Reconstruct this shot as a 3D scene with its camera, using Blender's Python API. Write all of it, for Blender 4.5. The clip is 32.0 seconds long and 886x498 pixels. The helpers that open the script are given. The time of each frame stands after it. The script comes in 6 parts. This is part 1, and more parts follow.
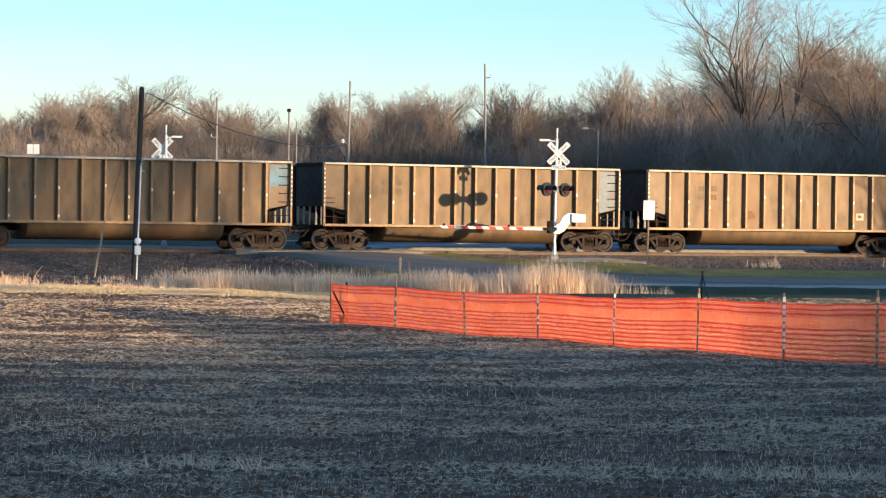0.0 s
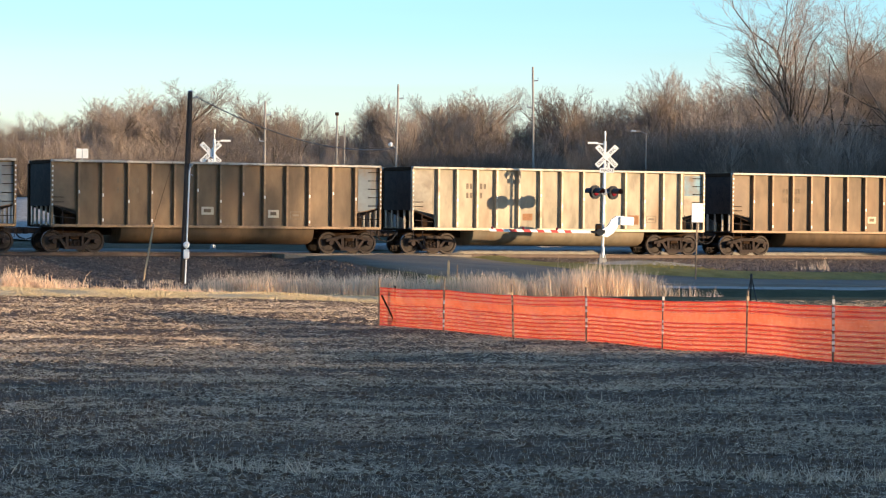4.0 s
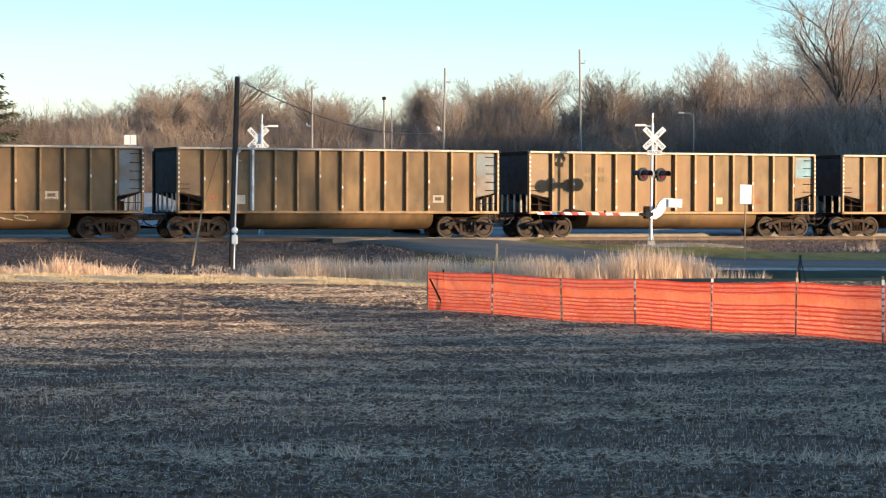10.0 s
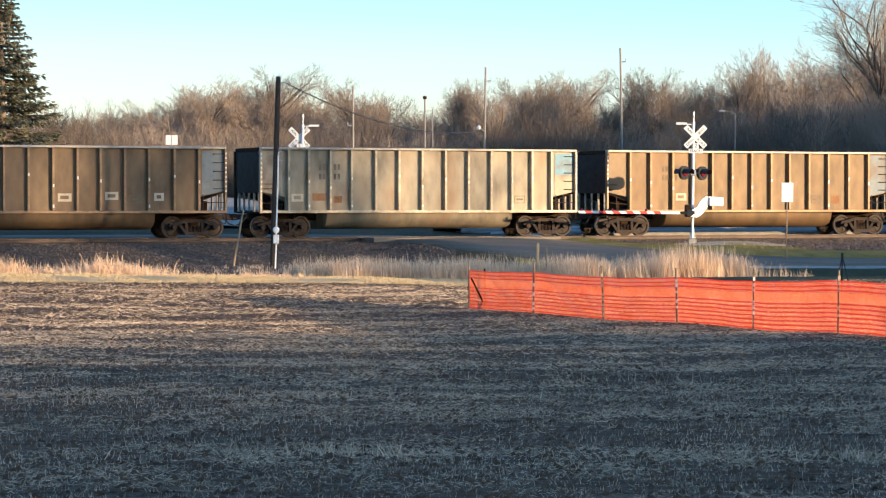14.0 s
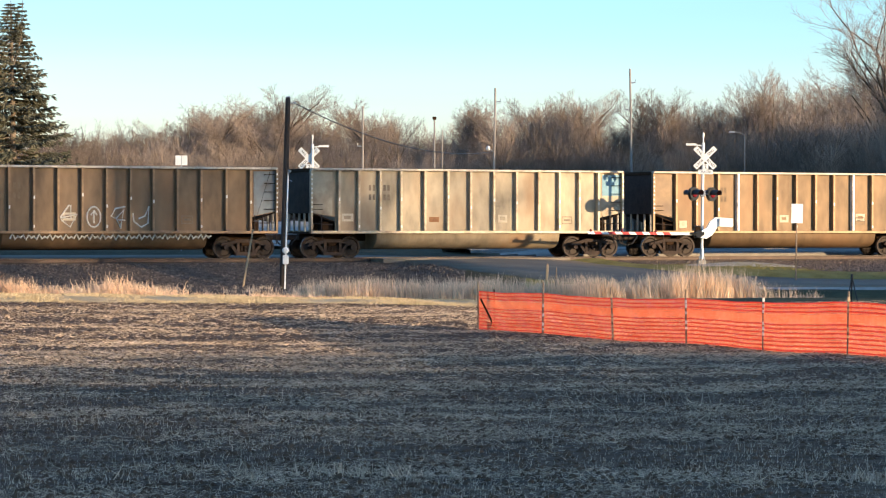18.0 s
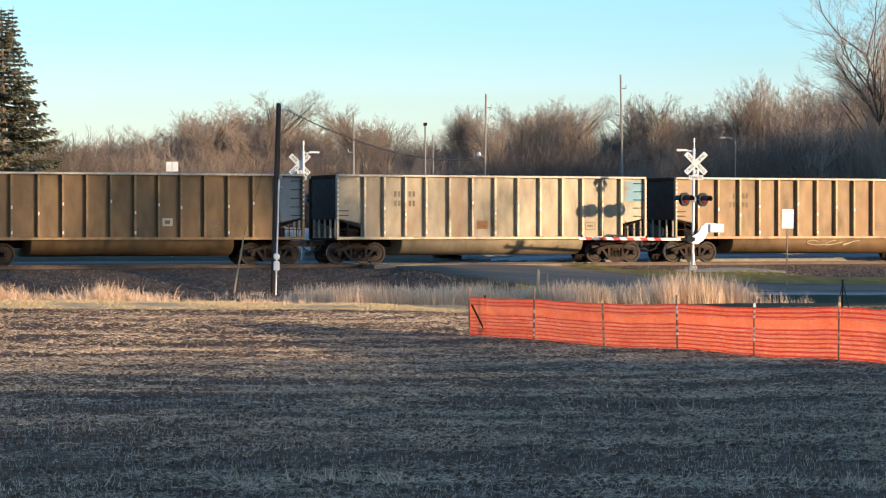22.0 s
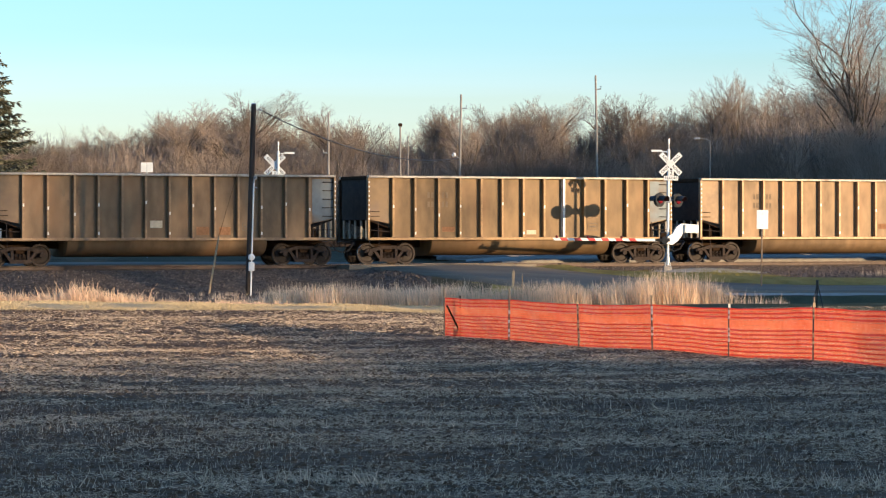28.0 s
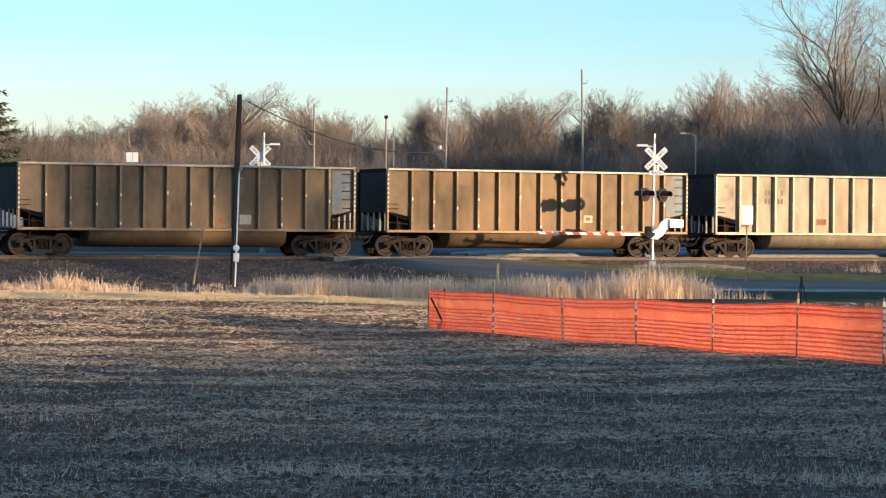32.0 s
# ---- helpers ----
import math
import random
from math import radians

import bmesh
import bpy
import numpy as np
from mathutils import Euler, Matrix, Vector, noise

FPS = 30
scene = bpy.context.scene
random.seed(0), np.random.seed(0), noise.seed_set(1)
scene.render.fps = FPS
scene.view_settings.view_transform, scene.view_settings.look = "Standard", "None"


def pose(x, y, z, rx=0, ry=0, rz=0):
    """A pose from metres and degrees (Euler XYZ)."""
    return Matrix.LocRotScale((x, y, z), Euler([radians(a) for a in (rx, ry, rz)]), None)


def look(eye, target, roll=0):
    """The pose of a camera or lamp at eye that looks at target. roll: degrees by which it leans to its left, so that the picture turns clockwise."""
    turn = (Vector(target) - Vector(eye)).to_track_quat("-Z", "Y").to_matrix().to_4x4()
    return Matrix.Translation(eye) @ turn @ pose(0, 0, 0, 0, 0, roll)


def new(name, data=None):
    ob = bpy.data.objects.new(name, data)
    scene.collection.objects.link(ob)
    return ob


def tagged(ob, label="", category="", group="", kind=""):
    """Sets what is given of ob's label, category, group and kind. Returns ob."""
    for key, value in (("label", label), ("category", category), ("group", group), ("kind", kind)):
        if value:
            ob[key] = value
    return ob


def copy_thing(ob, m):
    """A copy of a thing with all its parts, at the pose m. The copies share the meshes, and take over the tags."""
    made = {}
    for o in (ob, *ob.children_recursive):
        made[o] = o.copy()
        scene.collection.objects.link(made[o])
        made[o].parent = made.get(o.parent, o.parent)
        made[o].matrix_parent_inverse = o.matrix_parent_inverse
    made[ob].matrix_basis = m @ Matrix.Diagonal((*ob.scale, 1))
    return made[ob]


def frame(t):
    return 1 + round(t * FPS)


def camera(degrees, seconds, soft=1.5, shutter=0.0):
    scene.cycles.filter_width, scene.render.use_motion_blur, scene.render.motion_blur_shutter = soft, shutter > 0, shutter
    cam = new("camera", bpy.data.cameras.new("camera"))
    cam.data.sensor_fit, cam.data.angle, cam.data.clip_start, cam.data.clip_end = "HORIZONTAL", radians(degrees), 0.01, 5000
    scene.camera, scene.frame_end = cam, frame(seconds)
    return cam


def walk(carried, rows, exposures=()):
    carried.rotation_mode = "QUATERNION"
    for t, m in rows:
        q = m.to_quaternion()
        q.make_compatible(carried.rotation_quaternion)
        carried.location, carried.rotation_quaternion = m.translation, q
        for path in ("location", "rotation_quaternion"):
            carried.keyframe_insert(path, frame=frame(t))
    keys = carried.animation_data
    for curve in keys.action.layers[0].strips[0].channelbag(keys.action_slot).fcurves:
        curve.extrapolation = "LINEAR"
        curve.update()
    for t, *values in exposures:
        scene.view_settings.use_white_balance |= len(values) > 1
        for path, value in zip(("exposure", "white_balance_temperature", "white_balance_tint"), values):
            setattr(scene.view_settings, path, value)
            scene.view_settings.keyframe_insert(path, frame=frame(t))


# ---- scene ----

# ---- camera: a long lens on a stand at the field's edge ----
cam = camera(18.93, 32.0, soft=1.2)
EYE = 1.4
# seconds, yaw, pitch, roll
ROWS = [
    (0.0, -2.683, -0.639, 0.738),
    (0.5, -2.861, -0.699, 0.75),
    (1.0, -3.016, -0.618, 0.594),
    (1.5, -2.761, -0.395, 0.32),
    (2.0, -2.485, -0.475, 0.284),
    (2.5, -2.388, -0.631, 0.564),
    (3.0, -2.096, -0.612, 0.623),
    (3.5, -1.895, -0.595, 0.601),
    (5.5, -0.891, -0.562, 0.515),
    (6.0, -0.801, -0.605, 0.409),
    (6.5, -0.675, -0.668, 0.163),
    (7.0, -0.529, -0.749, 0.16),
    (7.5, -0.709, -0.748, 0.249),
    (8.0, -0.98, -0.646, 0.113),
    (8.5, -1.031, -0.589, 0.035),
    (9.0, -0.674, -0.796, 0.166),
    (9.5, -0.621, -0.763, 0.472),
    (10.0, -0.608, -0.94, 0.149),
    (10.5, -0.465, -0.834, 0.142),
    (11.0, -0.428, -0.742, 0.136),
    (11.5, -0.225, -0.757, 0.134),
    (12.0, -0.164, -0.787, 0.018),
    (12.5, -0.091, -0.866, 0.048),
    (13.0, -0.0, -0.865, 0.0),
    (13.5, 0.115, -0.852, 0.2),
    (14.0, 0.28, -0.96, -0.029),
    (14.5, 0.467, -0.944, 0.0),
    (16.5, 0.784, -0.717, 0.042),
    (17.0, 0.824, -0.806, 0.31),
    (17.5, 0.687, -0.631, 0.218),
    (18.0, 0.484, -0.515, 0.049),
    (18.5, 0.499, -0.429, -0.094),
    (19.0, 0.559, -0.538, -0.105),
    (19.5, 0.411, -0.589, 0.102),
    (20.0, 0.27, -0.527, 0.279),
    (20.5, -0.046, -0.316, 0.396),
    (21.0, -0.243, -0.212, 0.154),
    (21.5, 0.026, -0.272, -0.019),
    (22.0, 0.289, -0.387, -0.037),
    (22.5, 0.544, -0.573, -0.156),
    (23.0, 0.752, -0.448, -0.015),
    (23.5, 0.177, -0.402, 0.257),
    (24.0, -0.173, -0.171, 0.09),
    (24.5, -0.448, -0.078, -0.139),
    (25.0, -0.25, -0.165, -0.327),
    (25.5, 0.108, -0.377, -0.283),
    (27.5, -0.445, -0.139, -0.063),
    (28.0, -0.249, -0.373, -0.046),
    (28.5, -0.223, -0.413, -0.025),
    (29.0, -0.279, -0.395, 0.139),
    (29.5, -0.246, -0.292, 0.188),
    (30.0, -0.188, -0.209, 0.057),
    (30.5, -0.18, -0.238, 0.079),
    (31.0, -0.239, -0.309, 0.066),
    (31.5, -0.451, -0.307, 0.198),
    (32.0, -0.578, -0.529, 0.479),
]
walk(cam, [(t, pose(0, 0, EYE, 90 + pitch, 0, yaw) @ pose(0, 0, 0, 0, 0, roll)) for t, yaw, pitch, roll in ROWS],
     exposures=[(t, e, 5640, 20.6) for t, e in ((0, 0.21), (6, 0.18), (8.5, 0.27), (13, 0.31), (17, 0.29), (19, 0.22), (22, 0.10), (25, 0.05), (28, 0.05), (32, 0.10))])

# ---- light ----
SUN = Vector((0.808, -0.59, 0.0966)).normalized()
world = bpy.data.worlds.new("world")
scene.world = world
world.use_nodes = True
wn = world.node_tree
sky = wn.nodes.new("ShaderNodeTexSky")
sky.sky_type = "NISHITA"
sky.sun_disc = False
sky.sun_elevation = math.asin(SUN.z)
sky.sun_rotation = math.atan2(SUN.x, SUN.y)
sky.air_density, sky.dust_density, sky.ozone_density = 1.0, 0.5, 2.8
wn.nodes["Background"].inputs["Strength"].default_value = 0.35
# thin high haze whitens the sky low down, in faint level streaks
ray = wn.nodes.new("ShaderNodeTexCoord")
stretch = wn.nodes.new("ShaderNodeMapping")
stretch.inputs["Scale"].default_value = (2.0, 2.0, 60.0)
wn.links.new(ray.outputs["Generated"], stretch.inputs["Vector"])
streak = wn.nodes.new("ShaderNodeTexNoise")
streak.inputs["Scale"].default_value, streak.inputs["Detail"].default_value = 1.6, 4
wn.links.new(stretch.outputs[0], streak.inputs["Vector"])
split = wn.nodes.new("ShaderNodeSeparateXYZ")
wn.links.new(ray.outputs["Generated"], split.inputs[0])
low = wn.nodes.new("ShaderNodeMapRange")
low.interpolation_type = "SMOOTHSTEP"
low.inputs[1].default_value, low.inputs[2].default_value, low.inputs[3].default_value, low.inputs[4].default_value = 0.03, 0.11, 1.1, 0.0
wn.links.new(split.outputs[2], low.inputs[0])
amount = wn.nodes.new("ShaderNodeMath")
amount.operation = "MULTIPLY"
wn.links.new(low.outputs[0], amount.inputs[0])
wn.links.new(streak.outputs["Fac"], amount.inputs[1])
haze = wn.nodes.new("ShaderNodeMix")
haze.data_type, haze.blend_type = "RGBA", "MULTIPLY"
wn.links.new(amount.outputs[0], haze.inputs[0])
wn.links.new(sky.outputs[0], haze.inputs[6])
haze.inputs[7].default_value = (1.12, 1.15, 1.42, 1)
clear = wn.nodes.new("ShaderNodeMapRange")
clear.interpolation_type = "SMOOTHSTEP"
clear.inputs[1].default_value, clear.inputs[2].default_value = 0.048, 0.076
wn.links.new(split.outputs[2], clear.inputs[0])
tone = wn.nodes.new("ShaderNodeMix")
tone.data_type, tone.blend_type = "RGBA", "MULTIPLY"
wn.links.new(clear.outputs[0], tone.inputs[0])
wn.links.new(haze.outputs[2], tone.inputs[6])
tone.inputs[7].default_value = (0.86, 0.98, 0.98, 1)
wn.links.new(tone.outputs[2], wn.nodes["Background"].inputs[0])
sun = new("sun", bpy.data.lights.new("sun", "SUN"))
sun.data.energy, sun.data.angle, sun.data.color = 6.8, radians(0.6), (1.0, 0.73, 0.37)
sun.matrix_world = look(SUN * 50, (0, 0, 0))

# ---- plan ----
# Track frame: s along the near car sides (to the right and away), v across (away from the eye), z from the rail tops.
TURN, BASE = 23.7, 114.4
TRACK = pose(0, BASE, 0, 0, 0, TURN)
CA, SA = math.cos(radians(TURN)), math.sin(radians(TURN))


def world_of(s, v, z=0.0):
    return Vector((s * CA - v * SA, BASE + s * SA + v * CA, z))


def track_of(x, y):
    y = y - BASE
    return x * CA + y * SA, -x * SA + y * CA


ROAD = [(-120, 9.5), (-60, 9.5), (-25, 9.4), (-12, 9.0), (-5, 7.4), (-1.4, 4.4), (0.2, 1.6), (0.4, -2.0), (1.5, -6.0), (4.6, -10.2), (10, -13.2), (18, -14.5), (30, -15), (60, -17.5), (100, -20)]


def spline(points, n=10):
    """A smooth line through points of the plan."""
    out = []
    p = [Vector(q) for q in points]
    for i in range(1, len(p) - 2):
        for k in range(n):
            t = k / n
            out.append(0.5 * ((2 * p[i]) + (p[i + 1] - p[i - 1]) * t + (2 * p[i - 1] - 5 * p[i] + 4 * p[i + 1] - p[i + 2]) * t * t + (3 * p[i] - p[i - 1] - 3 * p[i + 1] + p[i + 2]) * t ** 3))
    return [(q.x, q.y) for q in out]


road_line = spline(ROAD)
road_xy = np.array(road_line)


def smooth(a, b, x):
    t = np.clip((x - a) / (b - a), 0, 1)
    return t * t * (3 - 2 * t)


def road_z(s, v):
    """Height of the road's crown."""
    return np.interp(v, [-19, -16, -13.5, -10.5, -6, -2.5, -0.7, 4, 9], [-0.98, -0.95, -0.92, -0.82, -0.38, -0.1, -0.06, -0.05, 0.03])


def off_road(s, v):
    """Distance from the road's middle line."""
    s, v = np.broadcast_arrays(np.asarray(s, float), np.asarray(v, float))
    d = np.full(s.shape, 99.0).ravel()
    sf, vf = s.ravel(), v.ravel()
    near = np.flatnonzero((vf > -27) & (vf < 18) & (np.abs(sf) < 130))
    for c in range(0, len(near), 40000):
        i = near[c:c + 40000]
        d[i] = np.sqrt(((sf[i, None] - road_xy[None, :, 0]) ** 2 + (vf[i, None] - road_xy[None, :, 1]) ** 2).min(1))
    return d.reshape(s.shape)


def ground_z(x, y):
    """Height of the ground at a place of the plan."""
    x, y = np.asarray(x, float), np.asarray(y, float)
    s, v = track_of(x, y)
    field = np.interp(y, [-60, 0, 10, 16, 30, 38.5, 44, 54, 61, 67, 90, 120, 400], [0.1, 0.0, -0.2, -0.36, -0.61, -0.80, -0.925, -1.15, -1.27, -1.36, -1.3, -1.3, -1.3])
    field = field + 0.03 * np.sin(x * 0.35 + y * 0.11) + 0.02 * np.sin(y * 0.8)
    bank = np.interp(v, [-60, -26, -23, -19, -15, -9, -4.5, -0.9, 4.1, 7, 11, 14, 60, 400],
                     [0, -1.1, -1.15, -1.4, -1.2, -1.15, -1.0, -0.21, -0.21, -0.2, 0.0, 0.15, 0.7, 0.7])
    right = np.interp(v, [-60, -26, -23, -20, -18, -10, -7, -3.5, -0.9, 2.7, 3.5, 4.3, 7, 11, 14, 60, 400],
                      [0, -1.1, -1.25, -1.45, -1.2, -0.82, -0.66, -0.45, -0.21, -0.21, 0.15, 0.2, 0.22, 0.22, 0.3, 0.7, 0.7])
    bank = bank + (right - bank) * smooth(1, 8, s)
    w = smooth(-31, -25, v)
    z = field * (1 - w) + bank * w
    d = off_road(s, v)
    r = 1 - smooth(3.7, 6.5, d)
    near = road_z(s, v) - 0.07
    r = r * smooth(-24, -19, v) * (1 - smooth(-3.5, -1.4, v) * (1 - smooth(4.6, 7, v)) * smooth(3.4, 3.8, d))
    z = z * (1 - r) + near * r
    # the field's edge rises towards the far end of the strip
    z = z + np.interp(s, [-70, -40, -26, -15, -9], [0.75, 0.62, 0.38, 0.15, 0.0]) * smooth(-52, -30, v) * (1 - smooth(-21.5, -18.5, v))
    # gravel mound at the signal
    z = z + 0.30 * np.exp(-(((s - 11.0) / 2.8) ** 2 + ((v + 4.8) / 1.8) ** 2)) * (1 - r)
    return z


# ---- mesh and material helpers ----
class Solid:
    """Collects vertices and faces for one mesh."""

    def __init__(self):
        self.v, self.f, self.m = [], [], []

    def add(self, verts, faces, slot=0):
        n = len(self.v)
        self.v += [tuple(p) for p in verts]
        self.f += [tuple(i + n for i in f) for f in faces]
        self.m += [slot] * len(faces)
        return self

    def box(self, x0, y0, z0, x1, y1, z1, m=None, bevel=0.0, slot=0):
        c = bevel
        if c <= 0:
            vs = [Vector((x, y, z)) for z in (z0, z1) for y in (y0, y1) for x in (x0, x1)]
            fs = [(0, 2, 3, 1), (4, 5, 7, 6), (0, 1, 5, 4), (2, 6, 7, 3), (0, 4, 6, 2), (1, 3, 7, 5)]
        else:
            vs = []
            for z, i in ((z0, 0), (z0 + c, 1), (z1 - c, 1), (z1, 0)):
                k = 0 if i else c
                e = c if i else 2 * c
                vs += [Vector(p) for p in ((x0 + e, y0 + k, z), (x1 - e, y0 + k, z), (x1 - k, y0 + e, z), (x1 - k, y1 - e, z),
                                           (x1 - e, y1 - k, z), (x0 + e, y1 - k, z), (x0 + k, y1 - e, z), (x0 + k, y0 + e, z))]
            fs = [tuple(range(7, -1, -1)), tuple(range(24, 32))]
            for r in range(3):
                for i in range(8):
                    j = (i + 1) % 8
                    fs.append((r * 8 + i, r * 8 + j, r * 8 + 8 + j, r * 8 + 8 + i))
        if m is not None:
            vs = [m @ p for p in vs]
        return self.add(vs, fs, slot)

    def tube(self, points, radii, sides=6, caps=True, slot=0):
        pts = [Vector(p) for p in points]
        if not isinstance(radii, (list, tuple)):
            radii = [radii] * len(pts)
        rings = []
        for i, p in enumerate(pts):
            d = (pts[min(i + 1, len(pts) - 1)] - pts[max(i - 1, 0)]).normalized()
            a = d.cross(Vector((0.13, 0.21, 1)) if abs(d.z) < 0.95 else Vector((1, 0.1, 0))).normalized()
            b = d.cross(a)
            rings.append([p + radii[i] * (math.cos(q) * a + math.sin(q) * b) for q in (2 * math.pi * k / sides for k in range(sides))])
        vs = [q for r in rings for q in r]
        fs = []
        for i in range(len(pts) - 1):
            for k in range(sides):
                j = (k + 1) % sides
                fs.append((i * sides + k, i * sides + j, i * sides + sides + j, i * sides + sides + k))
        if caps:
            fs += [tuple(range(sides - 1, -1, -1)), tuple(range((len(pts) - 1) * sides, len(pts) * sides))]
        return self.add(vs, fs, slot)

    def prism(self, outline, y0, y1, m=None, slot=0):
        """An outline in x and z, drawn out from y0 to y1."""
        n = len(outline)
        vs = [Vector((x, y0, z)) for x, z in outline] + [Vector((x, y1, z)) for x, z in outline]
        if m is not None:
            vs = [m @ p for p in vs]
        fs = [tuple(range(n)), tuple(range(2 * n - 1, n - 1, -1))] + [(i, i + n, (i + 1) % n + n, (i + 1) % n) for i in range(n)]
        return self.add(vs, fs, slot)

    def mesh(self, name, mats, smooth_shade=False):
        me = bpy.data.meshes.new(name)
        me.from_pydata(self.v, [], self.f)
        for m in mats if isinstance(mats, (list, tuple)) else [mats]:
            me.materials.append(m)
        if any(self.m):
            me.polygons.foreach_set("material_index", self.m)
        if smooth_shade:
            me.polygons.foreach_set("use_smooth", [True] * len(me.polygons))
        me.update()
        return me


def part(name, solid, material, parent=None, label="", at=None, shade=False):
    """One mesh object under a thing or a part."""
    me = solid if isinstance(solid, bpy.types.Mesh) else solid.mesh(name, material, shade)
    ob = new(name, me)
    ob.parent = parent
    if at is not None:
        ob.matrix_basis = at
    if label:
        ob["label"] = label
    return ob


def mesh_arrays(name, verts, quads, mats, slots=None, uv=None):
    """A mesh from numpy arrays of vertices and of faces with the same number of corners."""
    me = bpy.data.meshes.new(name)
    k = quads.shape[1]
    me.vertices.add(len(verts))
    me.vertices.foreach_set("co", np.ascontiguousarray(verts, dtype=np.float32).ravel())
    me.loops.add(quads.size)
    me.loops.foreach_set("vertex_index", np.ascontiguousarray(quads, dtype=np.int32).ravel())
    me.polygons.add(len(quads))
    me.polygons.foreach_set("loop_start", np.arange(0, quads.size, k, dtype=np.int32))
    for m in mats if isinstance(mats, (list, tuple)) else [mats]:
        me.materials.append(m)
    if slots is not None:
        me.polygons.foreach_set("material_index", np.ascontiguousarray(slots, dtype=np.int32))
    me.update(calc_edges=True)
    me.validate()
    return me


def shader(name, dark, light, scale=4.0, rough=0.85, metal=0.0, bump=0.15, fine=40.0, stretch=(1, 1, 1), tint=False, per="", spread=0.25, spots=None, spot_scale=1.0, spot_edge=(0.55, 0.7), bump_dist=0.02, through_light=0.0, holes=0.0, gloss=0.5):
    """A surface with two scales of variation. tint: multiplied by the object's own colour. per: 'object' or 'island' variation of brightness."""
    m = bpy.data.materials.new(name)
    m.use_nodes = True
    nt = m.node_tree
    N, L = nt.nodes, nt.links
    bsdf = N["Principled BSDF"]
    co = N.new("ShaderNodeTexCoord")
    mp = N.new("ShaderNodeMapping")
    mp.inputs["Scale"].default_value = stretch
    L.new(co.outputs["Object"], mp.inputs["Vector"])
    info = N.new("ShaderNodeObjectInfo")
    off = N.new("ShaderNodeVectorMath")
    off.operation = "MULTIPLY_ADD"
    comb = N.new("ShaderNodeCombineXYZ")
    for k in range(3):
        L.new(info.outputs["Random"], comb.inputs[k])
    L.new(comb.outputs[0], off.inputs[0])
    off.inputs[1].default_value = (37, 53, 71)
    L.new(mp.outputs[0], off.inputs[2])
    n1, n2 = N.new("ShaderNodeTexNoise"), N.new("ShaderNodeTexNoise")
    n1.inputs["Scale"].default_value, n1.inputs["Detail"].default_value, n1.inputs["Roughness"].default_value = scale, 5, 0.62
    n2.inputs["Scale"].default_value, n2.inputs["Detail"].default_value = fine, 3
    L.new(off.outputs[0], n1.inputs["Vector"])
    L.new(off.outputs[0], n2.inputs["Vector"])
    mixf = N.new("ShaderNodeMath")
    mixf.operation = "MULTIPLY_ADD"
    mixf.inputs[1].default_value = 0.45
    L.new(n2.outputs["Fac"], mixf.inputs[0])
    sc = N.new("ShaderNodeMath")
    sc.operation = "MULTIPLY"
    sc.inputs[1].default_value = 0.55
    L.new(n1.outputs["Fac"], sc.inputs[0])
    L.new(sc.outputs[0], mixf.inputs[2])
    ramp = N.new("ShaderNodeValToRGB")
    ramp.color_ramp.elements[0].position, ramp.color_ramp.elements[1].position = 0.33, 0.67
    ramp.color_ramp.elements[0].color, ramp.color_ramp.elements[1].color = (*dark, 1), (*light, 1)
    L.new(mixf.outputs[0], ramp.inputs[0])
    out = ramp.outputs[0]

    def blend(kind, a, b, fac=1.0):
        mx = N.new("ShaderNodeMix")
        mx.data_type, mx.blend_type = "RGBA", kind
        if isinstance(fac, float):
            mx.inputs[0].default_value = fac
        else:
            L.new(fac, mx.inputs[0])
        for src, i in ((a, 6), (b, 7)):
            if isinstance(src, tuple):
                mx.inputs[i].default_value = (*src, 1)
            else:
                L.new(src, mx.inputs[i])
        return mx.outputs[2]

    if tint:
        out = blend("MULTIPLY", out, info.outputs["Color"])
    if spots:
        n3 = N.new("ShaderNodeTexNoise")
        n3.inputs["Scale"].default_value, n3.inputs["Detail"].default_value = spot_scale, 6
        L.new(off.outputs[0], n3.inputs["Vector"])
        rp = N.new("ShaderNodeMapRange")
        rp.inputs[1].default_value, rp.inputs[2].default_value = spot_edge
        L.new(n3.outputs["Fac"], rp.inputs[0])
        out = blend("MIX", out, spots, rp.outputs[0])
    if per:
        if per == "island":
            src = N.new("ShaderNodeNewGeometry").outputs["Random Per Island"]
        else:
            src = info.outputs["Random"]
        mr = N.new("ShaderNodeMapRange")
        mr.inputs[3].default_value, mr.inputs[4].default_value = 1 - spread, 1 + spread
        L.new(src, mr.inputs[0])
        gray = N.new("ShaderNodeCombineColor")
        for k in range(3):
            L.new(mr.outputs[0], gray.inputs[k])
        out = blend("MULTIPLY", out, gray.outputs[0])
    L.new(out, bsdf.inputs["Base Color"])
    bsdf.inputs["Roughness"].default_value, bsdf.inputs["Metallic"].default_value = rough, metal
    bsdf.inputs["Specular IOR Level"].default_value = gloss
    if through_light:
        tl = N.new("ShaderNodeBsdfTranslucent")
        L.new(out, tl.inputs["Color"])
        ms = N.new("ShaderNodeMixShader")
        ms.inputs[0].default_value = through_light
        L.new(bsdf.outputs[0], ms.inputs[1])
        L.new(tl.outputs[0], ms.inputs[2])
        L.new(ms.outputs[0], N["Material Output"].inputs[0])
        if holes:
            gap = N.new("ShaderNodeBsdfTransparent")
            mh = N.new("ShaderNodeMixShader")
            mh.inputs[0].default_value = holes
            L.new(ms.outputs[0], mh.inputs[1])
            L.new(gap.outputs[0], mh.inputs[2])
            L.new(mh.outputs[0], N["Material Output"].inputs[0])
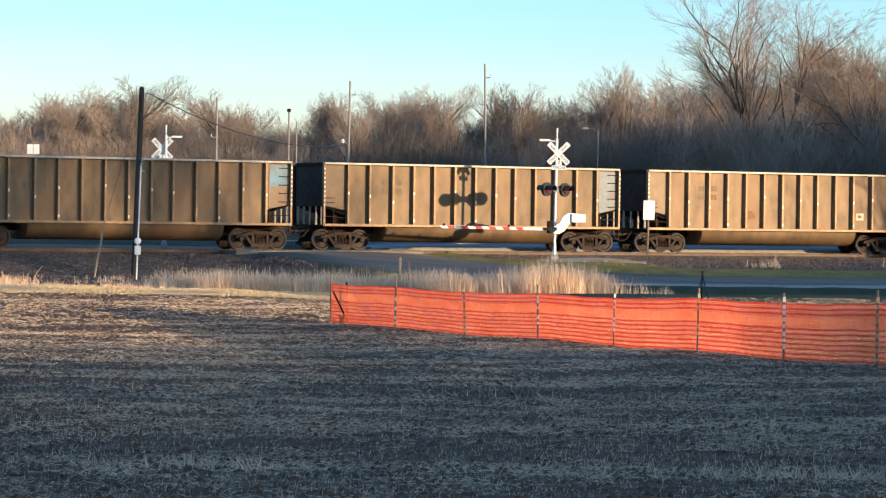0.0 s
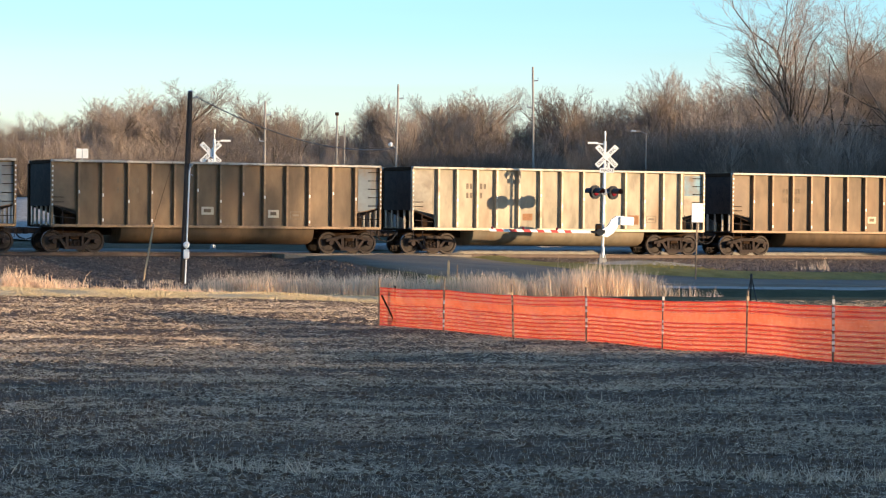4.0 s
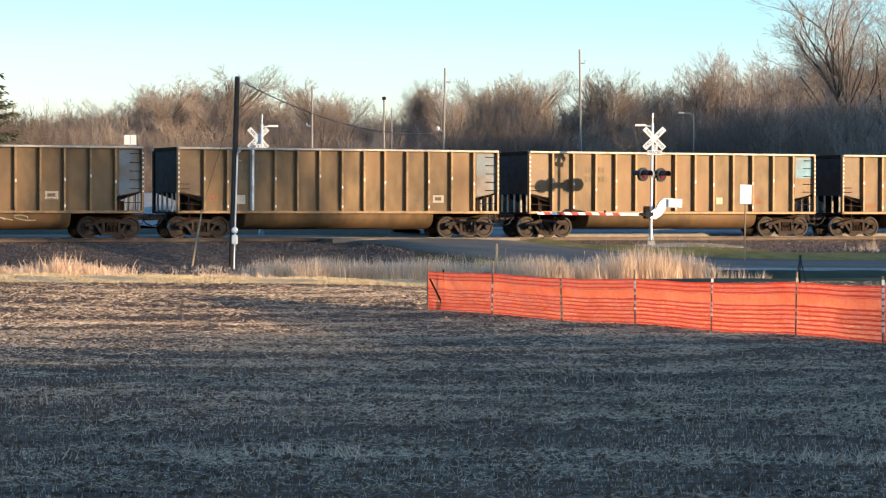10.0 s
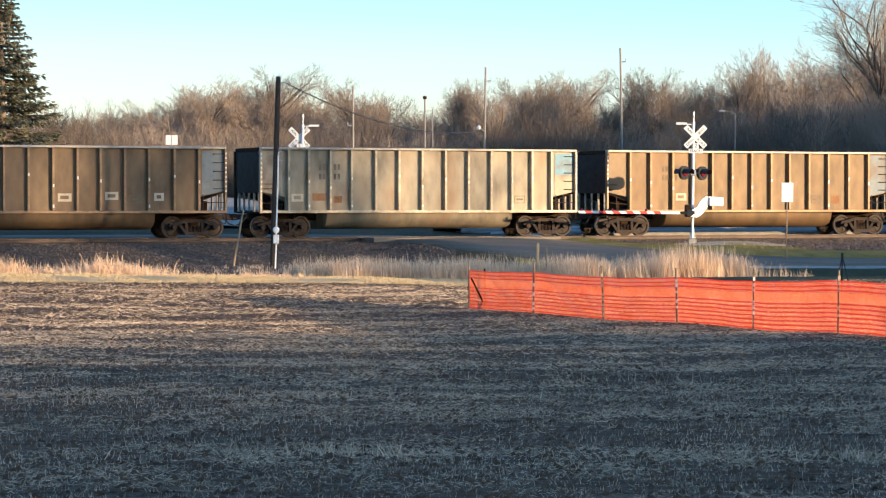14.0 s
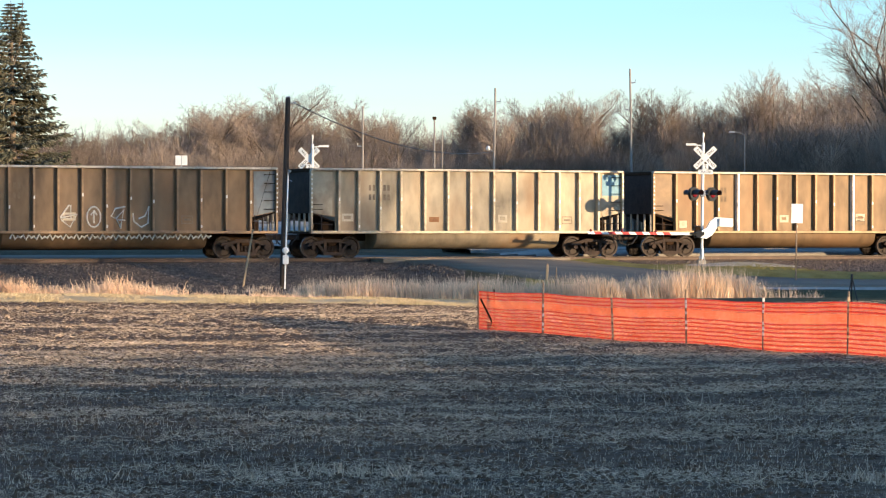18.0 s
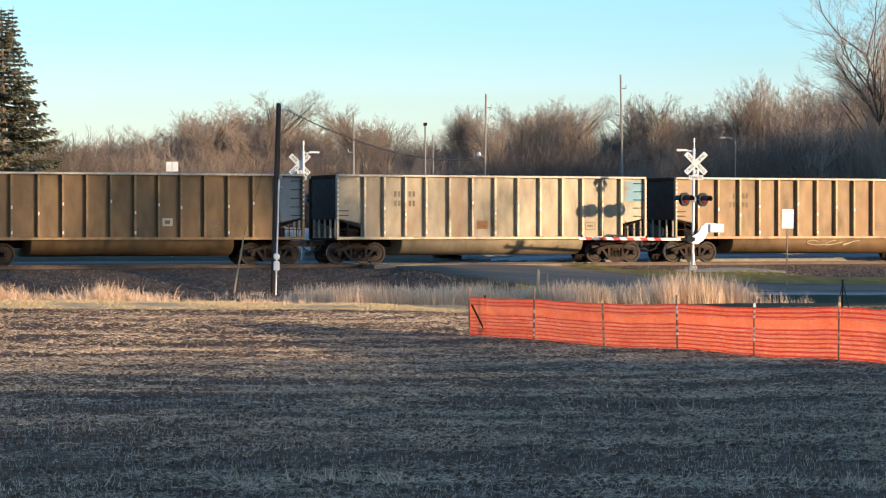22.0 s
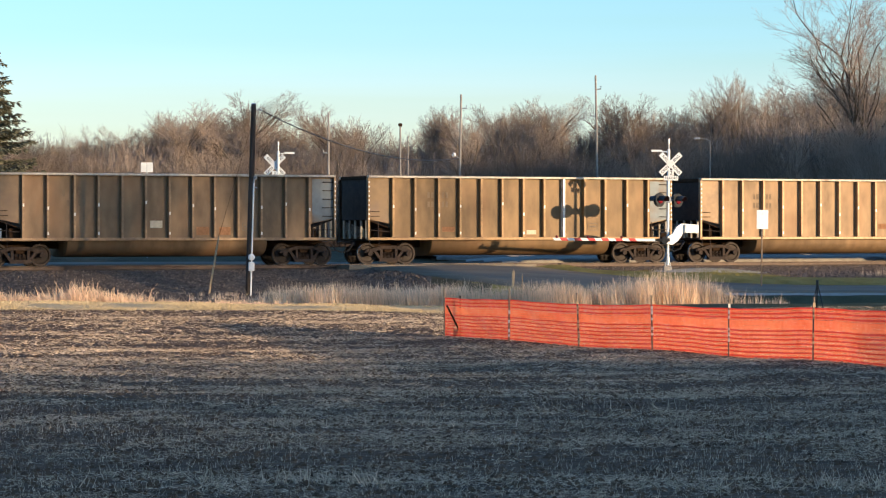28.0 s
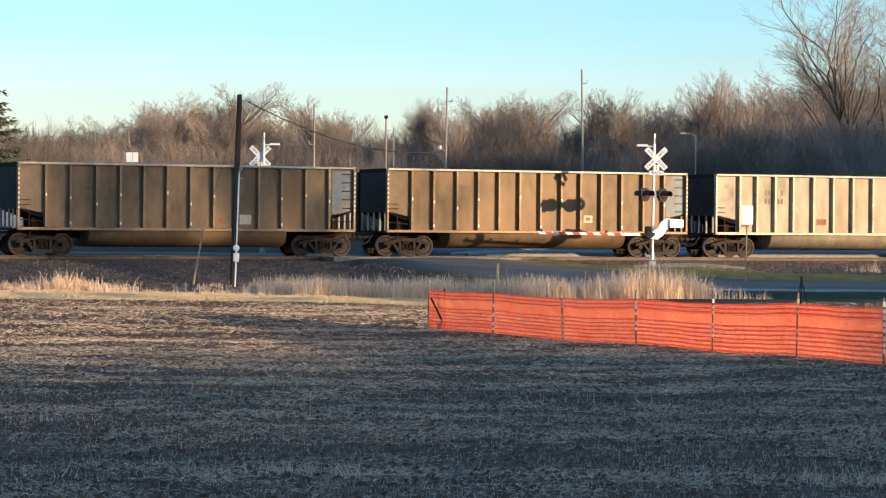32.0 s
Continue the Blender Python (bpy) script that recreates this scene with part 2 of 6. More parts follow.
    if bump:
        bp = N.new("ShaderNodeBump")
        bp.inputs["Strength"].default_value, bp.inputs["Distance"].default_value = bump, bump_dist
        L.new(mixf.outputs[0], bp.inputs["Height"])
        L.new(bp.outputs[0], bsdf.inputs["Normal"])
    return m

# ---- materials ----
SOIL = shader("stubble_soil", (0.044, 0.026, 0.016), (0.205, 0.128, 0.076), scale=0.9, fine=7.0, rough=0.95, bump=1.0, bump_dist=0.22, stretch=(0.7, 1.1, 1), gloss=0.12)
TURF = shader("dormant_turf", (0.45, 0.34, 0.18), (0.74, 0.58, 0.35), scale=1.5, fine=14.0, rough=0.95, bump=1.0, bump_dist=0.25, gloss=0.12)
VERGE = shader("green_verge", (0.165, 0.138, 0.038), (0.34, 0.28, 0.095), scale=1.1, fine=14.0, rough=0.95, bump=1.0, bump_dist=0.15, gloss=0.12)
# dark green tone: ditch grass with its shade put into the colour
SHADED_GRASS = shader("shaded_ditch_grass", (0.032, 0.035, 0.016), (0.11, 0.108, 0.052), scale=0.8, fine=14.0, rough=0.95, bump=0.6, bump_dist=0.08, gloss=0.12)
DITCH = shader("ditch_ground", (0.040, 0.036, 0.020), (0.15, 0.122, 0.068), scale=0.8, fine=9.0, rough=0.95, bump=1.0, bump_dist=0.2, gloss=0.12)
BALLAST = shader("ballast_gravel", (0.055, 0.042, 0.032), (0.24, 0.185, 0.14), scale=4.0, fine=16.0, rough=0.95, bump=1.0, bump_dist=0.16, gloss=0.12)
STONE = shader("ballast_stone", (0.07, 0.052, 0.041), (0.27, 0.205, 0.16), scale=5.0, rough=0.95, bump=0.2, per="island", spread=0.5, gloss=0.12)
GRAVEL = shader("pale_gravel", (0.26, 0.235, 0.195), (0.50, 0.455, 0.39), scale=3.0, fine=30.0, rough=0.95, bump=0.6, bump_dist=0.04, gloss=0.12)
ASPHALT = shader("worn_asphalt", (0.14, 0.113, 0.08), (0.27, 0.222, 0.16), scale=0.7, fine=30.0, rough=0.9, bump=0.2, stretch=(0.4, 1.4, 1), gloss=0.3)
RAIL = shader("rusty_rail", (0.045, 0.030, 0.021), (0.115, 0.078, 0.057), scale=3.0, rough=0.6, metal=0.5, bump=0.1)
RAIL_TOP = shader("polished_rail_head", (0.20, 0.17, 0.14), (0.32, 0.28, 0.24), scale=3.0, rough=0.55, metal=0.5, bump=0.0)
TIE = shader("weathered_tie", (0.04, 0.03, 0.022), (0.13, 0.10, 0.08), scale=3.0, rough=0.9, bump=0.4, per="object", gloss=0.12)
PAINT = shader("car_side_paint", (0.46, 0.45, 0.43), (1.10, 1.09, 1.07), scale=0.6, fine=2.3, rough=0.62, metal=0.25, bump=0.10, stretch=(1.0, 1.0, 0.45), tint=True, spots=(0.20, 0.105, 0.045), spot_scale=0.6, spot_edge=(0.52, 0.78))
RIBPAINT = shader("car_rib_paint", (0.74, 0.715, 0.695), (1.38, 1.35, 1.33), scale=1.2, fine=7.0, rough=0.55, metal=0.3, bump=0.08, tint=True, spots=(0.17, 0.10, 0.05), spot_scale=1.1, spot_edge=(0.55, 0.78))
CHORD = shader("worn_aluminium_chord", (0.34, 0.285, 0.21), (0.66, 0.58, 0.46), scale=1.5, fine=9.0, rough=0.6, metal=0.2, bump=0.1, spots=(0.2, 0.13, 0.08), spot_scale=1.2, spot_edge=(0.6, 0.8))
ENDPANEL = shader("end_panel_paint", (0.75, 0.75, 0.75), (1.0, 1.0, 1.0), scale=1.2, fine=6.0, rough=0.6, metal=0.15, bump=0.06, tint=True, spots=(0.17, 0.11, 0.065), spot_scale=0.9, spot_edge=(0.50, 0.72))
# these two dark tones also hold the shade on the cars' end faces
DARKSTEEL = shader("dark_steel_and_end_shade", (0.018, 0.0095, 0.0045), (0.055, 0.031, 0.016), scale=2.0, rough=0.95, metal=0.0, bump=0.15, gloss=0.12)
CASTING = shader("dusty_casting_and_end_shade", (0.013, 0.008, 0.0055), (0.066, 0.040, 0.026), scale=3.0, fine=14.0, rough=0.85, metal=0.1, bump=0.3)
WHEEL = shader("wheel_steel", (0.015, 0.010, 0.007), (0.056, 0.037, 0.025), scale=4.0, rough=0.65, metal=0.4, bump=0.1)
TREAD = shader("worn_wheel_tread", (0.3, 0.28, 0.26), (0.5, 0.47, 0.44), scale=4.0, rough=0.35, metal=0.8, bump=0.0)
WHITE = shader("white_paint", (0.68, 0.68, 0.65), (0.82, 0.82, 0.79), scale=2.0, fine=20.0, rough=0.5, bump=0.05)
BLACK = shader("black_paint", (0.008, 0.008, 0.008), (0.02, 0.02, 0.02), scale=3.0, rough=0.5, bump=0.05)
GALV = shader("galvanised_steel", (0.33, 0.34, 0.34), (0.55, 0.56, 0.56), scale=6.0, rough=0.45, metal=0.6, bump=0.05)
RED = shader("red_stripe", (0.42, 0.03, 0.025), (0.6, 0.05, 0.04), scale=4.0, rough=0.4, bump=0.0)
ORANGE = shader("orange_mesh_plastic", (0.92, 0.16, 0.055), (1.0, 0.29, 0.12), scale=1.2, fine=9.0, rough=0.45, bump=0.0, through_light=0.72, holes=0.16)
ORANGE_ROPE = shader("orange_selvage_plastic", (0.62, 0.035, 0.016), (0.80, 0.07, 0.03), scale=1.2, fine=9.0, rough=0.45, bump=0.0, through_light=0.55)
WOOD = shader("weathered_pole_wood", (0.018, 0.013, 0.010), (0.07, 0.052, 0.04), scale=2.0, fine=18.0, rough=0.9, bump=0.4, stretch=(3, 3, 0.25))
STAKE = shader("raw_stake_wood", (0.40, 0.27, 0.14), (0.6, 0.43, 0.25), scale=3.0, rough=0.8, bump=0.2, stretch=(3, 3, 0.4))
POST = shader("rusty_fence_post", (0.13, 0.095, 0.062), (0.30, 0.22, 0.15), scale=4.0, rough=0.8, metal=0.2, bump=0.2)
BARK = shader("bare_bark", (0.086, 0.067, 0.050), (0.275, 0.215, 0.16), scale=1.5, fine=9.0, rough=0.95, bump=0.3, per="object", spread=0.3, gloss=0.12)
TWIG = shader("bare_twigs", (0.17, 0.128, 0.096), (0.415, 0.32, 0.245), scale=0.35, fine=3.0, rough=0.95, bump=0.0, per="object", spread=0.35, gloss=0.12)
NEEDLE = shader("spruce_needles", (0.070, 0.074, 0.048), (0.205, 0.19, 0.125), scale=0.8, fine=4.0, rough=0.9, bump=0.0, per="island", spread=0.4, gloss=0.12)
STRAW = shader("dry_tall_grass", (0.60, 0.41, 0.25), (1.0, 0.79, 0.56), scale=0.8, rough=0.85, bump=0.0, per="island", spread=0.35, through_light=0.38)
GOLDEN = shader("matted_golden_grass", (0.66, 0.42, 0.24), (1.0, 0.74, 0.49), scale=0.8, rough=0.85, bump=0.0, per="island", spread=0.25, through_light=0.35)
STUBBLE = shader("bleached_stubble", (0.26, 0.187, 0.125), (0.77, 0.592, 0.42), scale=0.8, rough=0.9, bump=0.0, per="island", spread=0.5, gloss=0.12)
REFLECT = shader("reflective_strip", (0.6, 0.56, 0.48), (0.85, 0.8, 0.7), scale=9.0, rough=0.4, bump=0.0)
STENCIL = shader("faded_stencil", (0.10, 0.075, 0.05), (0.24, 0.18, 0.12), scale=3.0, fine=20.0, rough=0.8, bump=0.0)
FADED = shader("ghost_stencil", (0.13, 0.088, 0.048), (0.21, 0.145, 0.082), scale=3.0, fine=20.0, rough=0.8, bump=0.0)
TEAL_SPRAY = shader("teal_spray", (0.055, 0.050, 0.034), (0.125, 0.108, 0.07), scale=3.0, fine=14.0, rough=0.8, bump=0.0)
WORN_SPRAY = shader("worn_teal_spray", (0.12, 0.10, 0.06), (0.25, 0.195, 0.113), scale=3.0, fine=14.0, rough=0.8, bump=0.0)
CHALK = shader("pale_sprayed_paint", (0.45, 0.37, 0.24), (0.68, 0.58, 0.42), scale=3.0, fine=14.0, rough=0.8, bump=0.0)
RUSTPATCH = shader("rust_patch", (0.20, 0.09, 0.035), (0.36, 0.18, 0.08), scale=3.0, fine=14.0, rough=0.9, bump=0.1)
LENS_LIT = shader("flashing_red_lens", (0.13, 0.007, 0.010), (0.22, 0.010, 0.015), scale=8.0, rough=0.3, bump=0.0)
lit = LENS_LIT.node_tree.nodes["Principled BSDF"]
lit.inputs["Emission Color"].default_value = (1.0, 0.03, 0.06, 1)
lit.inputs["Emission Strength"].default_value = 0.04
LENS = shader("red_signal_glass", (0.09, 0.006, 0.008), (0.2, 0.01, 0.014), scale=8.0, rough=0.25, bump=0.0)


# ---- ground ----
def ballast_edge(s):
    """Where the ballast gives way to grass on the near side of the track."""
    return np.where(s > 3.5, np.interp(s, [3.5, 8, 11, 14, 20, 40], [-1.7, -2.3, -3.4, -6.0, -7.0, -8.4]), np.where(s < -3, -15.5, -5.5))


def make_ground():
    xs = np.concatenate([np.linspace(-900, -70, 30), np.arange(-64, 64.1, 0.8), np.linspace(70, 900, 30)])
    ys = np.concatenate([np.linspace(-700, -25, 26), np.arange(-20, 160, 0.8), np.linspace(163, 400, 30), np.linspace(450, 2500, 14)])
    X, Y = np.meshgrid(xs, ys)
    Z = ground_z(X, Y)
    V = np.stack([X, Y, Z], -1).reshape(-1, 3)
    nx, ny = len(xs), len(ys)
    i = (np.arange(ny - 1)[:, None] * nx + np.arange(nx - 1)[None]).ravel()
    Q = np.stack([i, i + 1, i + nx + 1, i + nx], -1)
    c = V[Q].mean(1)
    s, v = track_of(c[:, 0], c[:, 1])
    wob = 0.5 * np.sin(s * 0.9) + 0.4 * np.sin(s * 0.37 + 1) + 0.3 * np.sin(c[:, 0] * 2.1)
    slot = np.zeros(len(Q), int)
    slot[v > -26.8 + 0.2 * wob] = 3
    d = off_road(s, v)
    slot[(v > -12.5) & (v < 0) & (s > -1.5)] = 2
    slot[(v > 5) & (v < 18)] = 3
    # the ditch right of the fence gets the grass tone that includes shade
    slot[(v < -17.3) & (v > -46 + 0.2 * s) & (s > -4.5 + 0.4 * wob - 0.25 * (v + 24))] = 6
    slot[(v > ballast_edge(s) + 0.3 * wob) & (v < 6.5)] = 4
    slot[(np.hypot((s - 11.4) / 2.8, (v + 4.0) / 1.7) < 1 + 0.12 * wob)] = 5
    slot[(v > 2.5) & (v < 16) & (s > 5)] = 5
    slot[v > 18] = 3
    me = mesh_arrays("ground", V, Q, [SOIL, TURF, VERGE, DITCH, BALLAST, GRAVEL, SHADED_GRASS], slot)
    me.polygons.foreach_set("use_smooth", [True] * len(me.polygons))
    return tagged(new("ground", me), "harvested stubble field with ditch, verges and railway bank", "ground", kind="structure")


make_ground()


def band(name, mat, s0, s1, v0, v1, lift, label, category, step=0.5, rows=6, ragged=0.0):
    """A strip of ground cover laid along the track, following the ground under it."""
    ss = np.arange(s0, s1 + step / 2, step)
    V, Q = [], []
    for s in ss:
        a, b = v0(s) + ragged * (math.sin(s * 1.9) + math.sin(s * 5.3 + 1)), v1(s) + ragged * math.sin(s * 2.7 + 2)
        for j in range(rows + 1):
            v = a + (b - a) * j / rows
            x, y = s * CA - v * SA, BASE + s * SA + v * CA
            edge = -0.05 if j in (0, rows) else lift
            V.append((x, y, float(ground_z(x, y)) + edge))
    k = rows + 1
    for i in range(len(ss) - 1):
        for j in range(rows):
            Q.append((i * k + j, i * k + k + j, i * k + k + j + 1, i * k + j + 1))
    me = mesh_arrays(name, np.array(V), np.array(Q), [mat])
    me.polygons.foreach_set("use_smooth", [True] * len(me.polygons))
    return tagged(new(name, me), label, category, kind="structure")


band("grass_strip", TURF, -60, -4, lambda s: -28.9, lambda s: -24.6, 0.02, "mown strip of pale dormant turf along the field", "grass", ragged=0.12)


def ribbon(name, mat, pts, half, lift, label, category):
    """A strip of paving that follows a line of the plan, with a crown and real edges."""
    V, Q = [], []
    prof = [(-1, -0.18), (-1, 0.0), (-0.5, 0.04), (0, 0.06), (0.5, 0.04), (1, 0.0), (1, -0.18)]
    for i, (s, v) in enumerate(pts):
        d = Vector(pts[min(i + 1, len(pts) - 1)]) - Vector(pts[max(i - 1, 0)])
        nrm = Vector((-d.y, d.x)).normalized()
        for a, h in prof:
            q = (s + nrm.x * a * half, v + nrm.y * a * half)
            V.append(world_of(q[0], q[1], float(road_z(q[0], q[1])) + lift + h))
    k = len(prof)
    for i in range(len(pts) - 1):
        for j in range(k - 1):
            Q.append((i * k + j, i * k + j + 1, i * k + k + j + 1, i * k + k + j))
    me = mesh_arrays(name, np.array([tuple(p) for p in V]), np.array(Q), [mat])
    return tagged(new(name, me), label, category, kind="structure")


near_side = [p for p in road_line if p[1] < -0.6]
far_side = [p for p in road_line if p[1] > 3.9]
ribbon("road", ASPHALT, near_side, 3.5, -0.02, "worn grey asphalt road bending up to the railway crossing", "road")
ribbon("road", ASPHALT, far_side, 3.5, -0.02, "worn grey asphalt road beyond the tracks", "road")
ribbon("road", GRAVEL, [(s, 10.2) for s in range(4, 90, 3)], 1.7, 0.24, "pale gravel lane beyond the tracks", "road")


def edge_strip(name, mat, pts, inner, outer, lift, label, category):
    """A strip of turf that follows the road's edge on the side of the track."""
    V, Q = [], []
    for i, (s, v) in enumerate(pts):
        d = Vector(pts[min(i + 1, len(pts) - 1)]) - Vector(pts[max(i - 1, 0)])
        nrm = Vector((-d.y, d.x)).normalized()
        for j in range(5):
            a = inner + (outer + 0.12 * math.sin(i * 1.7) - inner) * j / 4
            x, y, _ = world_of(s + nrm.x * a, v + nrm.y * a)
            V.append((x, y, float(ground_z(x, y)) + (0.02, 0.6, 1.0, 1.0, -0.2)[j] * lift))
    for i in range(len(pts) - 1):
        for j in range(4):
            Q.append((i * 5 + j + 5, i * 5 + j + 6, i * 5 + j + 1, i * 5 + j))
    me = mesh_arrays(name, np.array(V), np.array(Q), [mat])
    return tagged(new(name, me), label, category, kind="structure")


edge_strip("verge", VERGE, [p for p in near_side if p[1] < -1.2 and p[0] < 60], 3.3, 6.5, 0.17, "mown olive-green verge along the road", "grass")


# a stripe of sun on the road's near edge, drawn as a pale strip
edge_strip("shoulder", GRAVEL, [p for p in near_side if 6 < p[0] < 60], -3.3, -4.4, 0.05, "pale strip along the road, standing for a sunlit stripe", "road")


# ---- track ----
def make_track():
    track = tagged(new("railway_track"), "single railway track with rusty rails on dark ballast", "railway track")
    track.matrix_basis = TRACK
    prof = [(-0.075, -0.18), (0.075, -0.18), (0.075, -0.165), (0.012, -0.14), (0.012, -0.045), (0.036, -0.03), (0.036, -0.004), (0.03, 0), (-0.03, 0), (-0.036, -0.004), (-0.036, -0.03), (-0.012, -0.045), (-0.012, -0.14), (-0.075, -0.165)]
    turn = pose(0, 0, 0, 0, 0, 90)
    for v in (1.6 - 0.7525, 1.6 + 0.7525):
        a = Solid()
        a.prism(prof, -150, 150, pose(0, v, 0) @ turn)
        part("rail", a, RAIL, track)
        b = Solid()
        b.box(-150, v - 0.026, 0.0005, 150, v + 0.026, 0.003)
        part("rail_head", b, RAIL_TOP, track, "polished running surface")
    tie = Solid().box(-0.115, 0.3, -0.36, 0.115, 2.9, -0.185, bevel=0.01).mesh("tie", TIE)
    rng = random.Random(4)
    for i in range(-140, 141):
        s = i * 0.53
        if -4.2 < s < 4.8:
            continue
        part("tie", tie, TIE, track, at=pose(s + rng.uniform(-0.03, 0.03), rng.uniform(-0.04, 0.04), rng.uniform(-0.01, 0.005), 0, 0, rng.uniform(-1.2, 1.2)))
    # crossing surface
    for v0, v1 in ((-0.7, 0.76), (0.96, 2.24), (2.44, 4.1)):
        for k in range(4):
            s0 = -4.1 + k * 2.2
            part("crossing_panel", Solid().box(s0 + 0.01, v0, -0.2, s0 + 2.19, v1, -0.012, bevel=0.01), ASPHALT, track, "grey crossing panel between the rails")
    return track


make_track()


def make_shoulder():
    """A low ridge of pale ballast along the far side of the track."""
    V, Q = [], []
    prof = [(2.9, -0.24), (3.08, 0.04), (3.3, 0.15), (3.75, 0.16), (4.6, -0.1)]
    ss = np.arange(4.5, 64, 0.4)
    for i, s in enumerate(ss):
        for j, (v, z) in enumerate(prof):
            V.append(tuple(world_of(s + 0.1 * math.sin(7 * i + j), v + 0.05 * math.sin(2.3 * i + j), z + 0.03 * math.sin(1.7 * i + 2 * j) - (0.2 if s < 6 else 0))))
    k = len(prof)
    for i in range(len(ss) - 1):
        for j in range(k - 1):
            Q.append((i * k + j, i * k + k + j, i * k + k + j + 1, i * k + j + 1))
    return tagged(new("ballast_shoulder", mesh_arrays("ballast_shoulder", np.array(V), np.array(Q), [GRAVEL])), "low ridge of pale ballast beyond the rails", "ballast", kind="structure")


make_shoulder()

# ---- coal train ----
PITCH, SPEED, PHASE = 16.18, 15.722, -0.0617
HALF = 7.315
CLAY, PALE = (0.285, 0.195, 0.10, 1), (0.46, 0.38, 0.262, 1)


def body_sheets():
    """Side, end, slope and floor sheets of the hopper box, open at the top, with raised end corners."""
    t = 0.03
    end = HALF - 1.1
    side = [(-HALF, 1.95), (-end, 1.72), (-end, 1.14), (end, 1.14), (end, 1.72), (HALF, 1.95), (HALF, 3.72), (-HALF, 3.72)]
    out = [("side_sheet", Solid().prism(side, 0.11, 0.11 + t)), ("side_sheet", Solid().prism(side, 3.09 - t, 3.09))]
    for sgn in (-1, 1):
        x = sgn * HALF
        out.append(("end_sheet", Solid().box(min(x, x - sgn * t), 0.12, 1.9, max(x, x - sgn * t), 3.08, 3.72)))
        o = [(x - sgn * t, 1.93), (x - sgn * 2.2, 1.16), (x - sgn * 2.2, 1.12), (x - sgn * t, 1.89)]
        out.append(("slope_sheet", Solid().prism(o if sgn > 0 else o[::-1], 0.145, 3.055)))
    out.append(("floor_sheet", Solid().box(-HALF + 2.2, 0.145, 1.12, HALF - 2.2, 3.055, 1.15)))
    return out


# places of the ribs from the leading end, for the two makes of car
RIBS = (1.13, 2.155, 3.265, 4.275, 5.28, 6.285, 7.305, 8.315, 9.275, 10.305, 11.325, 12.415, 13.475)
PALE_RIBS = (1.235, 2.135, 3.105, 4.065, 5.165, 6.235, 7.305, 8.395, 9.475, 10.545, 11.535, 12.505, 13.435)


def belly_tub():
    b = Solid()
    prof = []
    for k in range(15):
        q = math.pi * k / 14
        prof.append((1.6 - 1.48 * math.copysign(abs(math.cos(q)) ** 0.55, math.cos(q)), 1.13 - 0.77 * abs(math.sin(q)) ** 0.7))
    n = len(prof)
    vs = []
    for x, k in ((-4.32, 0.97), (-4.27, 1.0), (4.27, 1.0), (4.32, 0.97)):
        vs += [Vector((x, 1.6 + (y - 1.6) * k, 1.13 + (z - 1.13) * k)) for y, z in prof]
    fs = [(r * n + i, r * n + i + 1, r * n + n + i + 1, r * n + n + i) for r in range(3) for i in range(n - 1)]
    fs += [tuple(range(n - 1, -1, -1)), tuple(range(3 * n, 4 * n))]
    b.add(vs, fs)
    return b


def wheel_set():
    w = Solid()
    for y in (-0.76, 0.70):
        ring = lambda r, yy: [Vector((r * math.cos(2 * math.pi * k / 20), yy, r * math.sin(2 * math.pi * k / 20))) for k in range(20)]
        rows = [ring(0.10, y - 0.03), ring(0.34, y - 0.0), ring(0.38, y - 0.045), ring(0.455, y - 0.045), ring(0.455, y + 0.06), ring(0.485, y + 0.09 if y < 0 else y - 0.03), ring(0.38, y + 0.09), ring(0.1, y + 0.09)]
        vs = [p for r in rows for p in r]
        for i in range(7):
            for k in range(20):
                j = (k + 1) % 20
                w.add([vs[i * 20 + k], vs[i * 20 + j], vs[i * 20 + 20 + j], vs[i * 20 + 20 + k]], [(0, 1, 2, 3)], 1 if i == 3 else 0)
    w.tube([(0, -0.98, 0), (0, 0.98, 0)], 0.085, 10)
    # chalk and grease marks that turn with the wheel
    w.box(-0.045, -0.81, 0.14, 0.045, -0.80, 0.30)
    return w


def side_frame():
    """Cast truck side frame with its window, pedestals and spring nest opening."""
    f = Solid()
    top = [(-1.12, 0.50), (-1.08, 0.62), (-0.70, 0.70), (-0.35, 0.80), (0.35, 0.80), (0.70, 0.70), (1.08, 0.62), (1.12, 0.50), (0.72, 0.54), (0.36, 0.66), (-0.36, 0.66), (-0.72, 0.54)]
    f.prism(top, -0.09, 0.09)
    for sg in (-1, 1):
        o = [(sg * 0.72, 0.58), (sg * 0.60, 0.60), (sg * 0.30, 0.22), (sg * 0.44, 0.20)]
        f.prism(o if sg > 0 else o[::-1], -0.08, 0.08)
        o = [(sg * 0.28, 0.68), (sg * 0.40, 0.68), (sg * 0.40, 0.2), (sg * 0.28, 0.2)]
        f.prism(o if sg < 0 else o[::-1], -0.08, 0.08)
    f.prism([(-0.46, 0.12), (0.46, 0.12), (0.40, 0.26), (-0.40, 0.26)], -0.11, 0.11)
    return f


